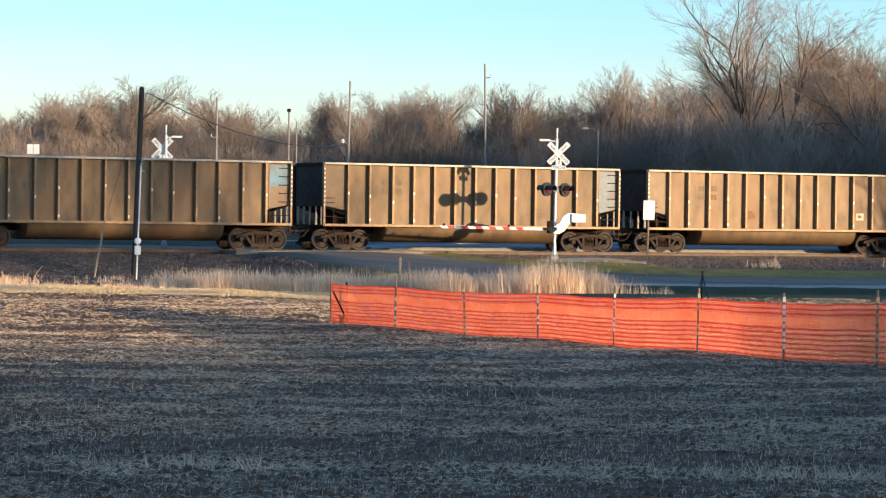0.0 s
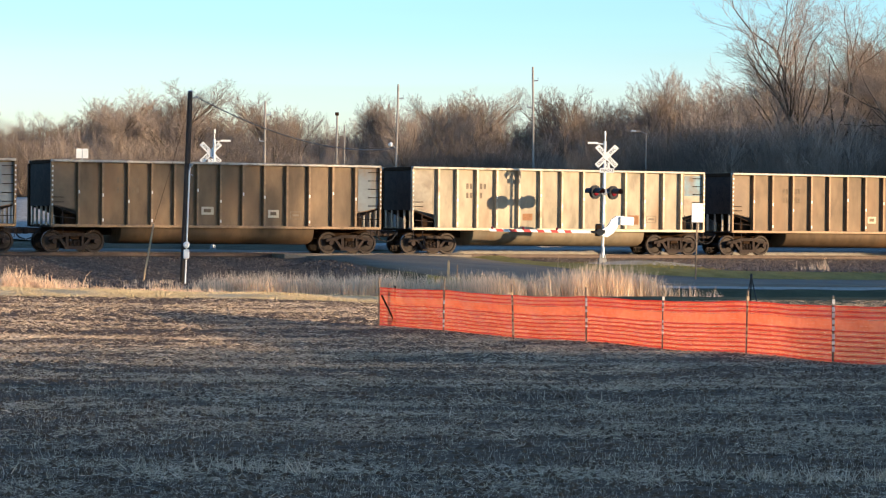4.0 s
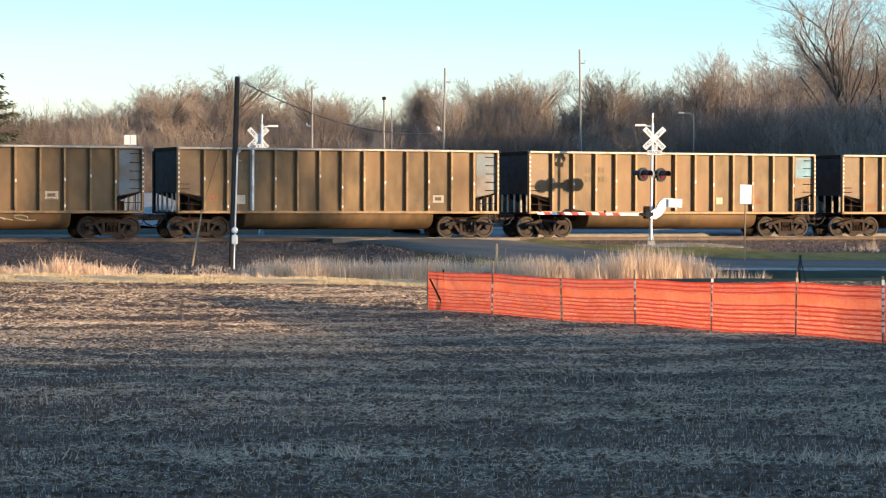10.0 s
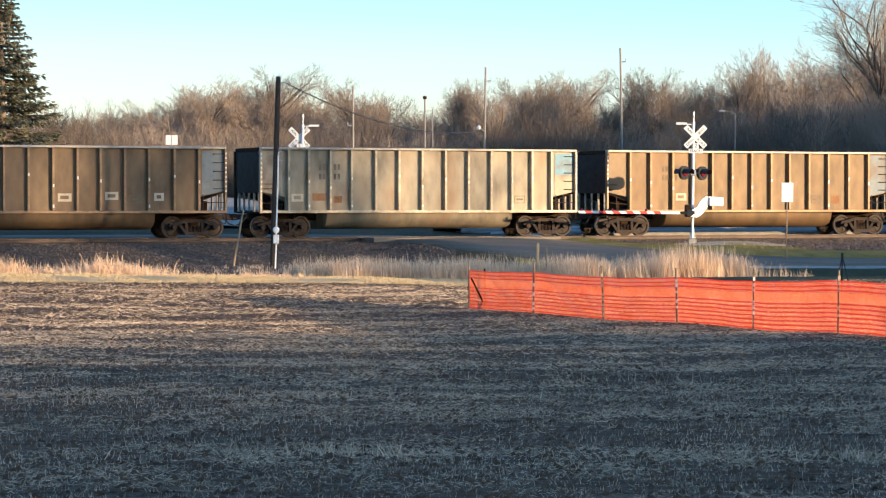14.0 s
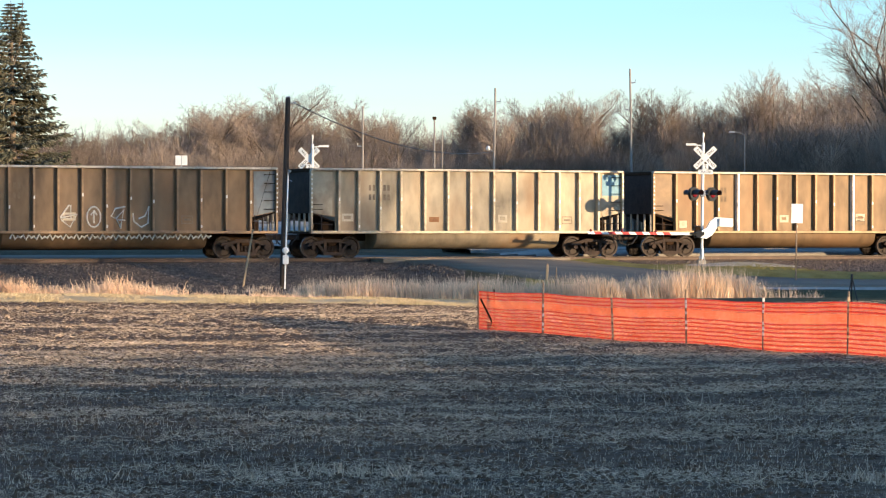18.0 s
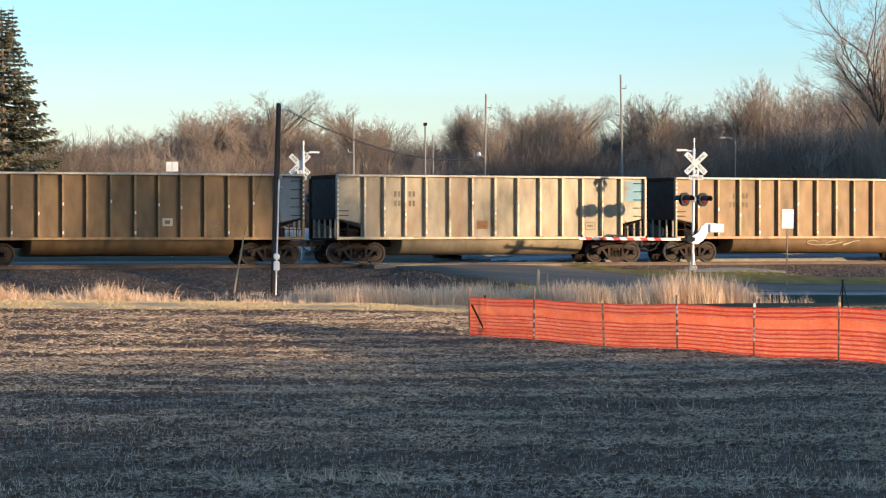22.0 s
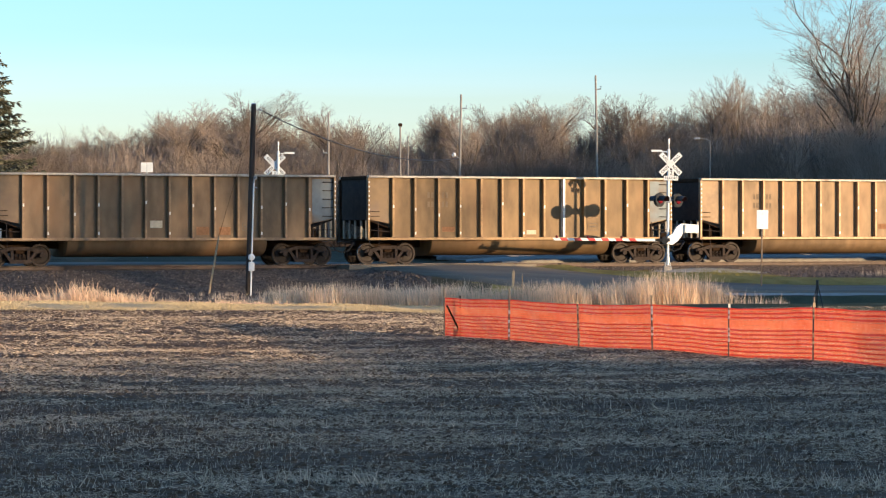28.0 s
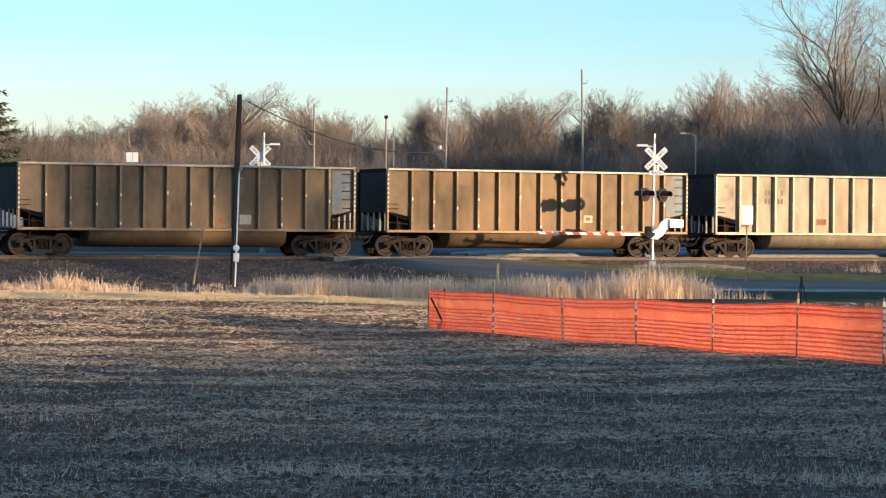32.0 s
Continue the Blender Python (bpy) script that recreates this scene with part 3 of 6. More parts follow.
def make_car_template():
    car = tagged(new("coal_gondola"), "dusty tan coal gondola car with ribbed sides", "railway car", "cars of the coal train")

    def add(name, solid, mat, parent=car, label="", at=None, shade=False):
        return part(name, solid, mat, parent, label, at, shade)

    # end and slope sheets take dark materials: the unlit end's shade, as colour
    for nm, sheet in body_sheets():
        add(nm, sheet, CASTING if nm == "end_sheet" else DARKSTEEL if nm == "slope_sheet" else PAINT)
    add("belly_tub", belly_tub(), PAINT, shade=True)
    near = Solid()
    near.add([Vector(p) for p in ((-0.066, 0.11, 1.14), (-0.045, -0.09, 1.17), (0.045, -0.09, 1.17), (0.066, 0.11, 1.14), (-0.066, 0.11, 3.72), (-0.045, -0.09, 3.71), (0.045, -0.09, 3.71), (0.066, 0.11, 3.72))],
             [(0, 1, 5, 4), (1, 2, 6, 5), (2, 3, 7, 6), (4, 5, 6, 7), (0, 3, 2, 1)])
    far = Solid()
    far.v, far.f, far.m = [(x, 3.2 - y, z) for x, y, z in near.v], [f[::-1] for f in near.f], list(near.m)
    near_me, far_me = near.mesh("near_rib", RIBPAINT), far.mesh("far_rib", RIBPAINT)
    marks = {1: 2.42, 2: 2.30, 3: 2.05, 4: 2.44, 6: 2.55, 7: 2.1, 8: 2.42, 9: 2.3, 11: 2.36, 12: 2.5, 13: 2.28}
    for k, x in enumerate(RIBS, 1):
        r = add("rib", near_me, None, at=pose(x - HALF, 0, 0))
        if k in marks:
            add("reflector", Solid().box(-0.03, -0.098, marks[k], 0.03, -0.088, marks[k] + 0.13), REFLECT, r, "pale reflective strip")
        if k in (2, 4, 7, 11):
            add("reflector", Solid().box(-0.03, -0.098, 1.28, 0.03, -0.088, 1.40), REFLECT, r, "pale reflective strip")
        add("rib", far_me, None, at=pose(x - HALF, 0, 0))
    for y0, y1, nm in ((-0.105, 0.145, "top_chord"), (3.055, 3.305, "top_chord")):
        add(nm, Solid().box(-HALF - 0.02, y0, 3.705, HALF + 0.02, y1, 3.80, bevel=0.015), CHORD)
    # end chord and far corner post are darkened alike, as part of that shade
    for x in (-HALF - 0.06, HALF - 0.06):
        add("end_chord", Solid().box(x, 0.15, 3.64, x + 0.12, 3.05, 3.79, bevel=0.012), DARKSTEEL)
    for y0, y1 in ((-0.095, 0.108), (3.092, 3.295)):
        add("side_sill", Solid().box(-HALF, y0, 1.04, HALF, y1, 1.16, bevel=0.012), RIBPAINT)
    # end panels beside the ladder, corner posts, steps and grab irons
    for sg in (-1, 1):
        x = sg * HALF
        o = [(x, 1.98), (x - sg * 0.98, 1.78), (x - sg * 0.98, 3.64), (x, 3.64)]
        pnl = Solid().prism(o if sg < 0 else o[::-1], 0.094, 0.106)
        add("end_panel", pnl, ENDPANEL)
        corner = add("corner_post", Solid().box(x - 0.05, -0.075, 1.04, x + 0.05, 0.10, 3.70, bevel=0.01), RIBPAINT)
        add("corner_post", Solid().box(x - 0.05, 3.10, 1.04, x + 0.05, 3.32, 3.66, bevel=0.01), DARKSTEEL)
        for h in range(5 if sg > 0 else 2):
            z = 2.06 + h * (0.36 if sg > 0 else 0.2)
            g = Solid()
            x0, x1 = x - sg * 0.08, x - sg * 0.50
            g.tube([(x0, 0.10, z), (x0, -0.02, z), (x1, -0.02, z), (x1, 0.10, z)], 0.015, 5)
            add("rung", g, DARKSTEEL, corner)
        # ends of the end ladder's rungs stand out past the corner
        for h in range(9):
            z = 1.92 + h * 0.195
            add("rung_end", Solid().box(x - 0.028, -0.098, z, x + 0.028, -0.078, z + 0.075), REFLECT, corner)
        st = Solid()
        for xx in (x - sg * 0.03, x - sg * 0.46):
            st.tube([(xx, -0.08, 1.1), (xx, -0.08, 0.62)], 0.016, 5)
        st.box(min(x - sg * 0.48, x), -0.10, 0.60, max(x - sg * 0.48, x), -0.05, 0.625)
        add("sill_step", st, CASTING)
        rail = Solid()
        for xx in (0.30, 0.62, 0.98) if sg > 0 else (0.45,):
            rail.tube([(x - sg * xx, -0.02, 1.12), (x - sg * xx, -0.02, 1.82)], 0.022, 6)
        rail.tube([(x, -0.02, 1.48), (x - sg * 0.98, -0.02, 1.48 if sg > 0 else 1.40)], 0.018, 6)
        add("platform_railing", rail, CASTING)
        add("end_platform", Solid().box(min(x, x - sg * 2.1), 0.08, 1.02, max(x, x - sg * 2.1), 3.12, 1.10, bevel=0.01), DARKSTEEL)
        for yy in (0.35, 0.95, 1.6, 2.25, 2.85):
            add("end_brace", Solid().tube([(x - sg * 0.05, yy, 1.92), (x - sg * 0.05, yy, 1.08)], 0.05, 6), CHORD)
        box = Solid().box(x - sg * 0.9 - 0.25, 0.4, 1.12, x - sg * 0.9 + 0.25, 1.0, 1.55, bevel=0.03)
        add("brake_cylinder" if sg > 0 else "air_reservoir", box, DARKSTEEL)
        hose = Solid().tube([(x + sg * 0.2, 1.1, 0.95), (x + sg * 0.5, 1.05, 0.6), (x + sg * 0.75, 1.05, 0.52)], 0.03, 6)
        add("air_hose", hose, BLACK)
        cp = Solid().box(min(x - sg * 0.5, x + sg * 0.62), 1.48, 0.76, max(x - sg * 0.5, x + sg * 0.62), 1.72, 1.0, bevel=0.02)
        cp.box(min(x + sg * 0.5, x + sg * 0.77), 1.42, 0.74, max(x + sg * 0.5, x + sg * 0.77), 1.8, 1.02, bevel=0.05)
        add("coupler", cp, CASTING)
    sill = Solid().box(-HALF, 1.42, 0.72, HALF, 1.78, 1.03, bevel=0.02)
    add("centre_sill", sill, DARKSTEEL)
    ws = wheel_set().mesh("wheelset", [WHEEL, TREAD], False)
    sf = side_frame().mesh("side_frame", CASTING)
    spr = Solid()
    for dx in (-0.17, 0.0, 0.17):
        pts = [(dx + 0.065 * math.cos(k * 1.05), 0.065 * math.sin(k * 1.05), 0.26 + k * 0.0105) for k in range(24)]
        spr.tube(pts, 0.017, 4)
    spr_me = spr.mesh("spring_nest", CASTING)
    cap = Solid().tube([(0, -0.03, 0.455), (0, -0.15, 0.455)], [0.12, 0.10], 12).mesh("bearing_cap", CASTING)
    wheels = []
    for sg in (-1, 1):
        tr = part("truck", Solid().box(-0.19, -1.0, 0.52, 0.19, 1.0, 0.75, bevel=0.03), DARKSTEEL, car, "three-piece freight truck", at=pose(sg * 6.15, 1.6, 0))
        for y in (-1.0, 1.0):
            part("side_frame", sf, None, tr, at=pose(0, y, 0))
            part("spring_nest", spr_me, None, tr, at=pose(0, y, 0))["kind"] = "stuff"
            for x in (-0.89, 0.89):
                part("bearing_cap", cap, None, tr, at=pose(x, y, 0, 0, 0, 0 if y < 0 else 180))
        for x in (-0.89, 0.89):
            w = part("wheelset", ws, None, tr, at=pose(x, 0, 0.4575))
            wheels.append((w, x))
    return car, wheels


car_template, first_wheels = make_car_template()

LABELS = {"clay": "dusty tan-brown coal gondola car with ribbed sides", "pale": "pale grey coal gondola car with blue end panel", "blue": "brown coal gondola car with a blue end panel"}
PALE_CARS, BLUE_CARS = {5, 7, 14, 18, 22, 33}, {0, 2, 11, 23, 24, 29}
DRIFT = [(0, -0.02), (6, -0.010), (9, 0.02), (13, 0.02), (19, 0.018), (23, 0.0), (28, -0.008), (32, -0.024)]


def lead(k, t):
    """Place along the track of the middle of car k at t seconds."""
    drift = float(np.interp(t, [d[0] for d in DRIFT], [d[1] for d in DRIFT]))
    return PITCH * (k + PHASE + drift) - SPEED * t - HALF


patch_mesh = Solid().box(HALF - 0.95, 0.087, 2.70, HALF - 0.06, 0.0925, 3.62).mesh("paint_patch", ENDPANEL)


def dress(car, kind, rng, k):
    """Gives one car its own colours."""
    if kind == "pale":
        g = rng.uniform(0.86, 0.97)
        side = (PALE[0] * g, PALE[1] * g, PALE[2] * g, 1)
    else:
        g = rng.uniform(0.82, 1.15)
        h = rng.uniform(-0.014, 0.014)
        g *= {23: 1.12, 24: 1.08, 29: 1.2, 32: 0.76, 31: 0.88, 8: 0.82, 25: 0.82, 26: 0.85}.get(k, 0.91)
        side = (CLAY[0] * g, (CLAY[1] * 0.93 + h * 0.4) * g, (CLAY[2] * 0.88 + h) * g, 1)
    seen = 0
    for o in car.children_recursive:
        base = o.name.split(".")[0]
        o.color = side
        # belly tint: browner than the side, and darkened to hold shade
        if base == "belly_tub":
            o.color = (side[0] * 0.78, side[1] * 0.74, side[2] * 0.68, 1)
        if base == "end_panel":
            seen += 1
            if seen == 2:
                o.color = side if kind in ("pale", "blue") else (0.205, 0.23, 0.235, 1)
    if kind in ("pale", "blue"):
        patch = part("paint_patch", patch_mesh, None, car, "faded blue paint panel")
        patch.color = (0.17, 0.31, 0.38, 1)
    car["label"] = LABELS[kind]


NEW_RIBS = {19: (4, 10), 20: (4,), 28: (9,), 10: (3,)}


def fit_ribs(car, k):
    """Pale cars have their own rib spacing; some cars carry ribs renewed in bare metal."""
    for o in car.children:
        if o.data and o.name.split(".")[0] == "rib":
            n = min(range(13), key=lambda i: abs(RIBS[i] - HALF - o.location.x))
            if o.data.name.startswith("near_rib") and n + 1 in NEW_RIBS.get(k, ()):
                o.color = (0.80, 0.76, 0.68, 1)
                o["label"] = "renewed bare metal rib"
            if k in PALE_CARS:
                o.location.x = PALE_RIBS[n] - HALF


cars = []
car_rng = random.Random(11)
for k in range(-2, 37):
    kind = "pale" if k in PALE_CARS else "blue" if k in BLUE_CARS else "clay"
    m = TRACK @ pose(lead(k, 0), 0, 0)
    if k == -2:
        c = car_template
        c.matrix_basis = m
    else:
        c = copy_thing(car_template, m)
    dress(c, kind, car_rng, k)
    fit_ribs(c, k)
    cars.append((k, c))


def bars(name, mat, parent, rects, y=0.106, label=""):
    """Flat painted bars on the near side of a car: x0, z0, x1, z1 each."""
    b = Solid()
    for x0, z0, x1, z1 in rects:
        b.box(x0, y - 0.002, z0, x1, y, z1)
    ob = part(name, b, mat, parent, label)
    return ob


def mark_car(c, k, kind, rng):
    """Stencilled lettering as bars, plates and sprayed outlines, as they show on each car."""
    ribs = [0.1] + list(PALE_RIBS if kind == "pale" else RIBS) + [2 * HALF]
    mid = [(p + q) / 2 - HALF for p, q in zip(ribs, ribs[1:])]
    x = ribs[3] - HALF
    rows = []
    for z, hgt in ((2.86, 0.24), (2.46, 0.24)):
        for dx in (-0.47, -0.29, 0.20, 0.38):
            if rng.random() < 0.9:
                rows.append((x + dx, z, x + dx + 0.11, z + hgt))
    bars("stencil", STENCIL if kind == "pale" else FADED, c, rows, label="faded stencilled lettering")["kind"] = "stuff"
    # data plate low down near the far end
    px = mid[11 if kind == "pale" else 10] - 0.3
    bars("data_plate", STENCIL, c, [(px, 1.45, px + 0.5, 1.48), (px, 1.75, px + 0.5, 1.78), (px, 1.48, px + 0.03, 1.75), (px + 0.47, 1.48, px + 0.5, 1.75), (px + 0.1, 1.58, px + 0.4, 1.66)], label="stencilled data plate")
    for b in range(1, 12):
        r = rng.random()
        x0 = mid[b] - 0.28
        if k == 13 and b in (1, 4, 7, 9, 11) or (k != 13 and r < 0.05):
            w, z = rng.uniform(0.4, 0.6), rng.uniform(1.5, 1.62)
            bars("sprayed_outline", CHALK, c, [(x0, z, x0 + w, z + 0.10), (x0, z + 0.24, x0 + w, z + 0.33), (x0, z + 0.10, x0 + 0.10, z + 0.24), (x0 + w - 0.12, z + 0.10, x0 + w, z + 0.24)], label="pale sprayed outline")
        elif r < 0.15:
            w, h = rng.uniform(0.3, 0.62), rng.uniform(0.18, 0.42)
            z = rng.uniform(1.25, 1.6)
            bars("paint_patch", CHALK if rng.random() < 0.3 else RUSTPATCH, c, [(x0, z, x0 + w, z + h)], label="weathered paint patch")
    if k == 17:
        # sprayed signs in four bays and a running scrawl below them
        def sign(points, bay_no):
            x0 = mid[bay_no]
            part("sprayed_sign", Solid().tube([(x0 + px * 1.1, 0.097, 1.72 + pz * 1.15) for px, pz in points], 0.036, 4), REFLECT, c, "pale sprayed sign")

        ring = [(0.26 * math.cos(a), 0.36 * math.sin(a)) for a in [i * math.pi / 8 for i in range(17)]]
        sign([(-0.02, 0.42), (-0.34, 0.0), (-0.30, -0.12), (0.02, -0.36), (0.30, 0.10), (-0.34, -0.04), (0.06, -0.06), (0.04, 0.42)], 5)
        sign(ring, 6)
        sign([(0.0, -0.22), (0.0, 0.24), (-0.12, 0.06)], 6)
        sign([(0.0, 0.24), (0.12, 0.06)], 6)
        sign([(0.28, 0.36), (-0.10, 0.30), (-0.26, 0.02), (-0.08, -0.06), (0.22, 0.26), (0.10, -0.40), (-0.05, -0.10), (0.28, -0.12)], 7)
        sign([(-0.32, 0.14), (-0.28, -0.16), (0.0, -0.36), (0.26, -0.22), (0.30, 0.40), (0.14, 0.04), (-0.10, -0.06)], 8)
        run = [(-4.0 + i * 0.11, 0.075, 0.90 + (0.13 if i % 2 else -0.10) * (0.6 + 0.4 * math.sin(i * 1.3))) for i in range(78)]
        part("sprayed_scrawl", Solid().tube(run, 0.046, 4), REFLECT, c, "pale sprayed scrawl on the belly")
    if k == 3:
        # worn teal blotches and one thin red outline, sprayed low in neighbouring bays
        for bay_no, w, h, mat in ((4, 0.30, 0.42, WORN_SPRAY), (5, 0.34, 0.46, TEAL_SPRAY), (6, 0.28, 0.40, WORN_SPRAY), (8, 0.24, 0.26, WORN_SPRAY)):
            turns = [i * math.pi / 9 for i in range(18)]
            rim = [(mid[bay_no] + w * math.cos(a) * (0.9 + 0.1 * math.sin(5 * a + bay_no)), 1.80 + h * math.sin(a) * (0.88 + 0.12 * math.cos(3 * a + bay_no))) for a in turns]
            part("sprayed_blotch", Solid().prism(rim, 0.098, 0.106), mat, c, "worn teal sprayed blotch")
        wave = [(mid[7] + 0.2 * math.sin(i * 1.1), 0.103, 1.42 + 0.055 * i) for i in range(14)]
        part("sprayed_outline", Solid().tube(wave, 0.014, 4), RUSTPATCH, c, "thin red sprayed outline")
    if k == 26:
        # rings, boxes and scribbles sprayed low in most bays
        for bay_no, shape in ((1, 0), (2, 0), (3, 1), (4, 1), (5, 3), (6, 2), (7, 2), (8, 2), (9, 1), (10, 1)):
            x0, b = mid[bay_no], Solid()
            if shape == 0:
                b.tube([(x0 - 0.3 + i * 0.06, 0.097, 1.62 + 0.22 * math.sin(i * 2.3) * (0.6 + 0.4 * math.sin(i * 0.9 + bay_no))) for i in range(11)], 0.02, 4)
            elif shape == 1:
                b.tube([(x0 - 0.27, 0.097, 1.40), (x0 - 0.27, 0.097, 1.66), (x0 + 0.02, 0.097, 1.70 + 0.05 * (bay_no % 3)), (x0 + 0.25, 0.097, 1.62), (x0 + 0.25, 0.097, 1.38), (x0 - 0.27, 0.097, 1.40)], 0.025, 4)
            elif shape == 2:
                b.tube([(x0 + 0.25 * math.cos(a), 0.097, 1.60 + 0.30 * math.sin(a)) for a in [i * math.pi / 8 for i in range(17 if bay_no != 7 else 13)]], 0.034, 5)
                b.tube([(x0 - 0.05, 0.097, 1.46), (x0 - 0.02, 0.097, 1.74), (x0 + 0.10, 0.097, 1.86)], 0.028, 4)
            else:
                b.tube([(x0 - 0.2, 0.097, 1.95), (x0, 0.097, 1.75), (x0 + 0.15, 0.097, 1.82)], 0.02, 4)
            part("sprayed_sign", b, REFLECT if shape == 2 else CHALK, c, "pale sprayed sign")
        b = Solid().tube([(-2.8 + i * 0.13, 0.075, 0.90 + 0.13 * math.sin(i * 2.1) * math.sin(i * 0.37)) for i in range(44)], 0.02, 4)
        part("sprayed_scrawl", b, CHALK, c, "pale sprayed scrawl on the belly")
    if k == 25:
        b = Solid().tube([(-2.0 + i * 0.15, 0.08, 0.94 + 0.06 * math.sin(i * 1.55) * (0.6 + 0.4 * math.sin(i * 0.7))) for i in range(21)], 0.016, 4)
        part("sprayed_scrawl", b, CHALK, c, "pale sprayed zigzag on the belly")
    if k in (9, 23):
        b = Solid()
        q0 = -3.6 if k == 9 else -0.3
        for j in range(7 if k == 9 else 3):
            xx = q0 + j * 0.95
            pts = [(xx + 0.42 * math.cos(a) + 0.08 * a, 0.09, 0.86 + 0.11 * math.sin(a * 1.0 + j)) for a in [i * 0.55 for i in range(11)]]
            b.tube(pts, 0.018, 4)
        part("sprayed_scrawl", b, CHALK, c, "pale sprayed scrawl on the belly")


mark_rng = random.Random(21)
for k, c in cars:
    mark_car(c, k, "pale" if k in PALE_CARS else "blue" if k in BLUE_CARS else "clay", mark_rng)


# ---- crossing signals ----
def lettering(name, text, size, m, mat, parent):
    """Flat raised letters in the built-in font."""
    cu = bpy.data.curves.new(name, "FONT")
    cu.body, cu.size, cu.extrude, cu.align_x, cu.align_y = text, size, 0.002, "CENTER", "CENTER"
    tmp = bpy.data.objects.new(name, cu)
    me = bpy.data.meshes.new_from_object(tmp)
    bpy.data.objects.remove(tmp)
    me.materials.clear()
    me.materials.append(mat)
    ob = new(name, me)
    ob.parent = parent
    ob.matrix_basis = m
    return ob


def make_signal(place, gate=True, heading=0.0, arm_side=-1):
    """A crossing signal: mast, crossbuck, flashers and, if it has one, its lowered gate. It faces -y."""
    sig = tagged(new("crossing_signal"), "white railway crossing signal with crossbuck and " + ("lowered striped gate" if gate else "no gate in view"), "crossing signal", "crossing signals")
    sig.matrix_basis = place @ pose(0, 0, 0, 0, 0, heading)
    base = Solid().box(-0.17, -0.17, -0.6, 0.17, 0.17, -0.06, bevel=0.02)
    part("concrete_base", base, GRAVEL, sig)
    foot = Solid().tube([(0, 0, -0.03), (0, 0, 0.05), (0, 0, 0.30), (0, 0, 0.45)], [0.10, 0.095, 0.08, 0.065], 8)
    part("mast_foot", foot, GALV, sig, "galvanised pinch base")
    for a in range(4):
        q = math.pi / 4 + a * math.pi / 2
        part("anchor_bolt", Solid().tube([(0.15 * math.cos(q), 0.15 * math.sin(q), -0.05), (0.15 * math.cos(q), 0.15 * math.sin(q), 0.10)], 0.018, 6), GALV, sig)
    part("mast", Solid().tube([(0, 0, 0.05), (0, 0, 4.98)], 0.062, 12), WHITE, sig)
    part("finial", Solid().tube([(0, 0, 4.97), (0, 0, 5.02), (0, 0, 5.20), (0, 0, 5.22), (0, 0, 5.42)], [0.062, 0.028, 0.028, 0.048, 0.044], 10), GALV, sig, "slim galvanised mast top")
    arm = Solid().tube([(0, 0, 4.86), (arm_side * 0.72, 0.05, 4.90)], [0.03, 0.022], 6)
    arm.box(min(arm_side * 0.28, arm_side * 0.74), 0.02, 4.86, max(arm_side * 0.28, arm_side * 0.74), 0.06, 4.95)
    part("side_arm", arm, WHITE, sig, "slim white side arm")
    for n, (ang, words) in enumerate(((45, "RAILROAD"), (-45, "CROSSING"))):
        m = pose(0.08 if gate else -0.16, -0.075 - 0.012 * n if gate else 0.10 - 0.012 * n, 4.34, 0, ang, 0)
        bl = part("crossbuck_blade", Solid().box(-0.61, -0.006, -0.115, 0.61, 0.006, 0.115, bevel=0.003), WHITE, sig, at=m)
        for half, part_word in ((-0.34, words[:4]), (0.34, words[4:])):
            lettering("letters", part_word, 0.155, pose(half, -0.009, 0, 90, 0, 0), BLACK, bl)
    px = 0.10 if gate else -0.16
    shield = part("track_count_plate", Solid().box(px - 0.125, -0.105, 3.83, px + 0.125, -0.093, 4.07, bevel=0.004), WHITE, sig)
    lettering("letters", "2", 0.22, pose(px, -0.108, 3.945, 90, 0, 0), BLACK, shield)
    plate = part("track_count_plate", Solid().box(px - 0.31, -0.09, 3.63, px + 0.31, -0.075, 3.825, bevel=0.004), WHITE, sig)
    lettering("letters", "TRACKS", 0.15, pose(px, -0.093, 3.727, 90, 0, 0), BLACK, plate)
    part("cross_arm", Solid().tube([(-0.74, 0, 2.78), (0.74, 0, 2.78)], 0.035, 8), GALV, sig, at=pose(0, 0, 0, 0, 0, 44))
    part("junction_box", Solid().box(-0.11, -0.10, 2.66, 0.11, 0.10, 2.92, bevel=0.02), GALV, sig)
    heads = pose(0, 0, 0, 0, 0, 44)
    for x, face in ((-0.74, 1), (0.44, 1), (-0.44, -1), (0.74, -1)):
        cy = -0.19 * face
        lamp = part("flasher_background", Solid().tube([(x, cy + 0.012, 2.78), (x, cy - 0.012, 2.78)], 0.295, 24), BLACK, sig, "round black flasher background", at=heads)
        hood = Solid()
        n = 12
        vs, fs = [], []
        for i in range(n + 1):
            q = math.radians(-12 + 204 * i / n)
            for r in (0.185, 0.177):
                vs += [(x + r * math.cos(q), cy - 0.012 * face, 2.78 + r * math.sin(q)), (x + r * math.cos(q), cy - face * (0.40 - 0.05 * (1 - math.sin(q))), 2.77 + r * math.sin(q))]
        for i in range(n):
            a, b = i * 4, i * 4 + 4
            fs += [(a, b, b + 1, a + 1), (a + 2, a + 3, b + 3, b + 2), (a + 1, b + 1, b + 3, a + 3)]
        hood.add(vs, fs)
        part("hood", hood, BLACK, lamp)
        ln = Solid().tube([(x, cy - 0.012 * face, 2.78), (x, cy - 0.05 * face, 2.78), (x, cy - 0.065 * face, 2.78)], [0.165, 0.14, 0.05], 20)
        part("lens", ln, LENS_LIT, lamp, "red flashing lens", shade=True)
        part("lamp_housing", Solid().tube([(x, cy + 0.012 * face, 2.78), (x, cy + 0.16 * face, 2.78)], [0.17, 0.11], 14), BLACK, lamp)
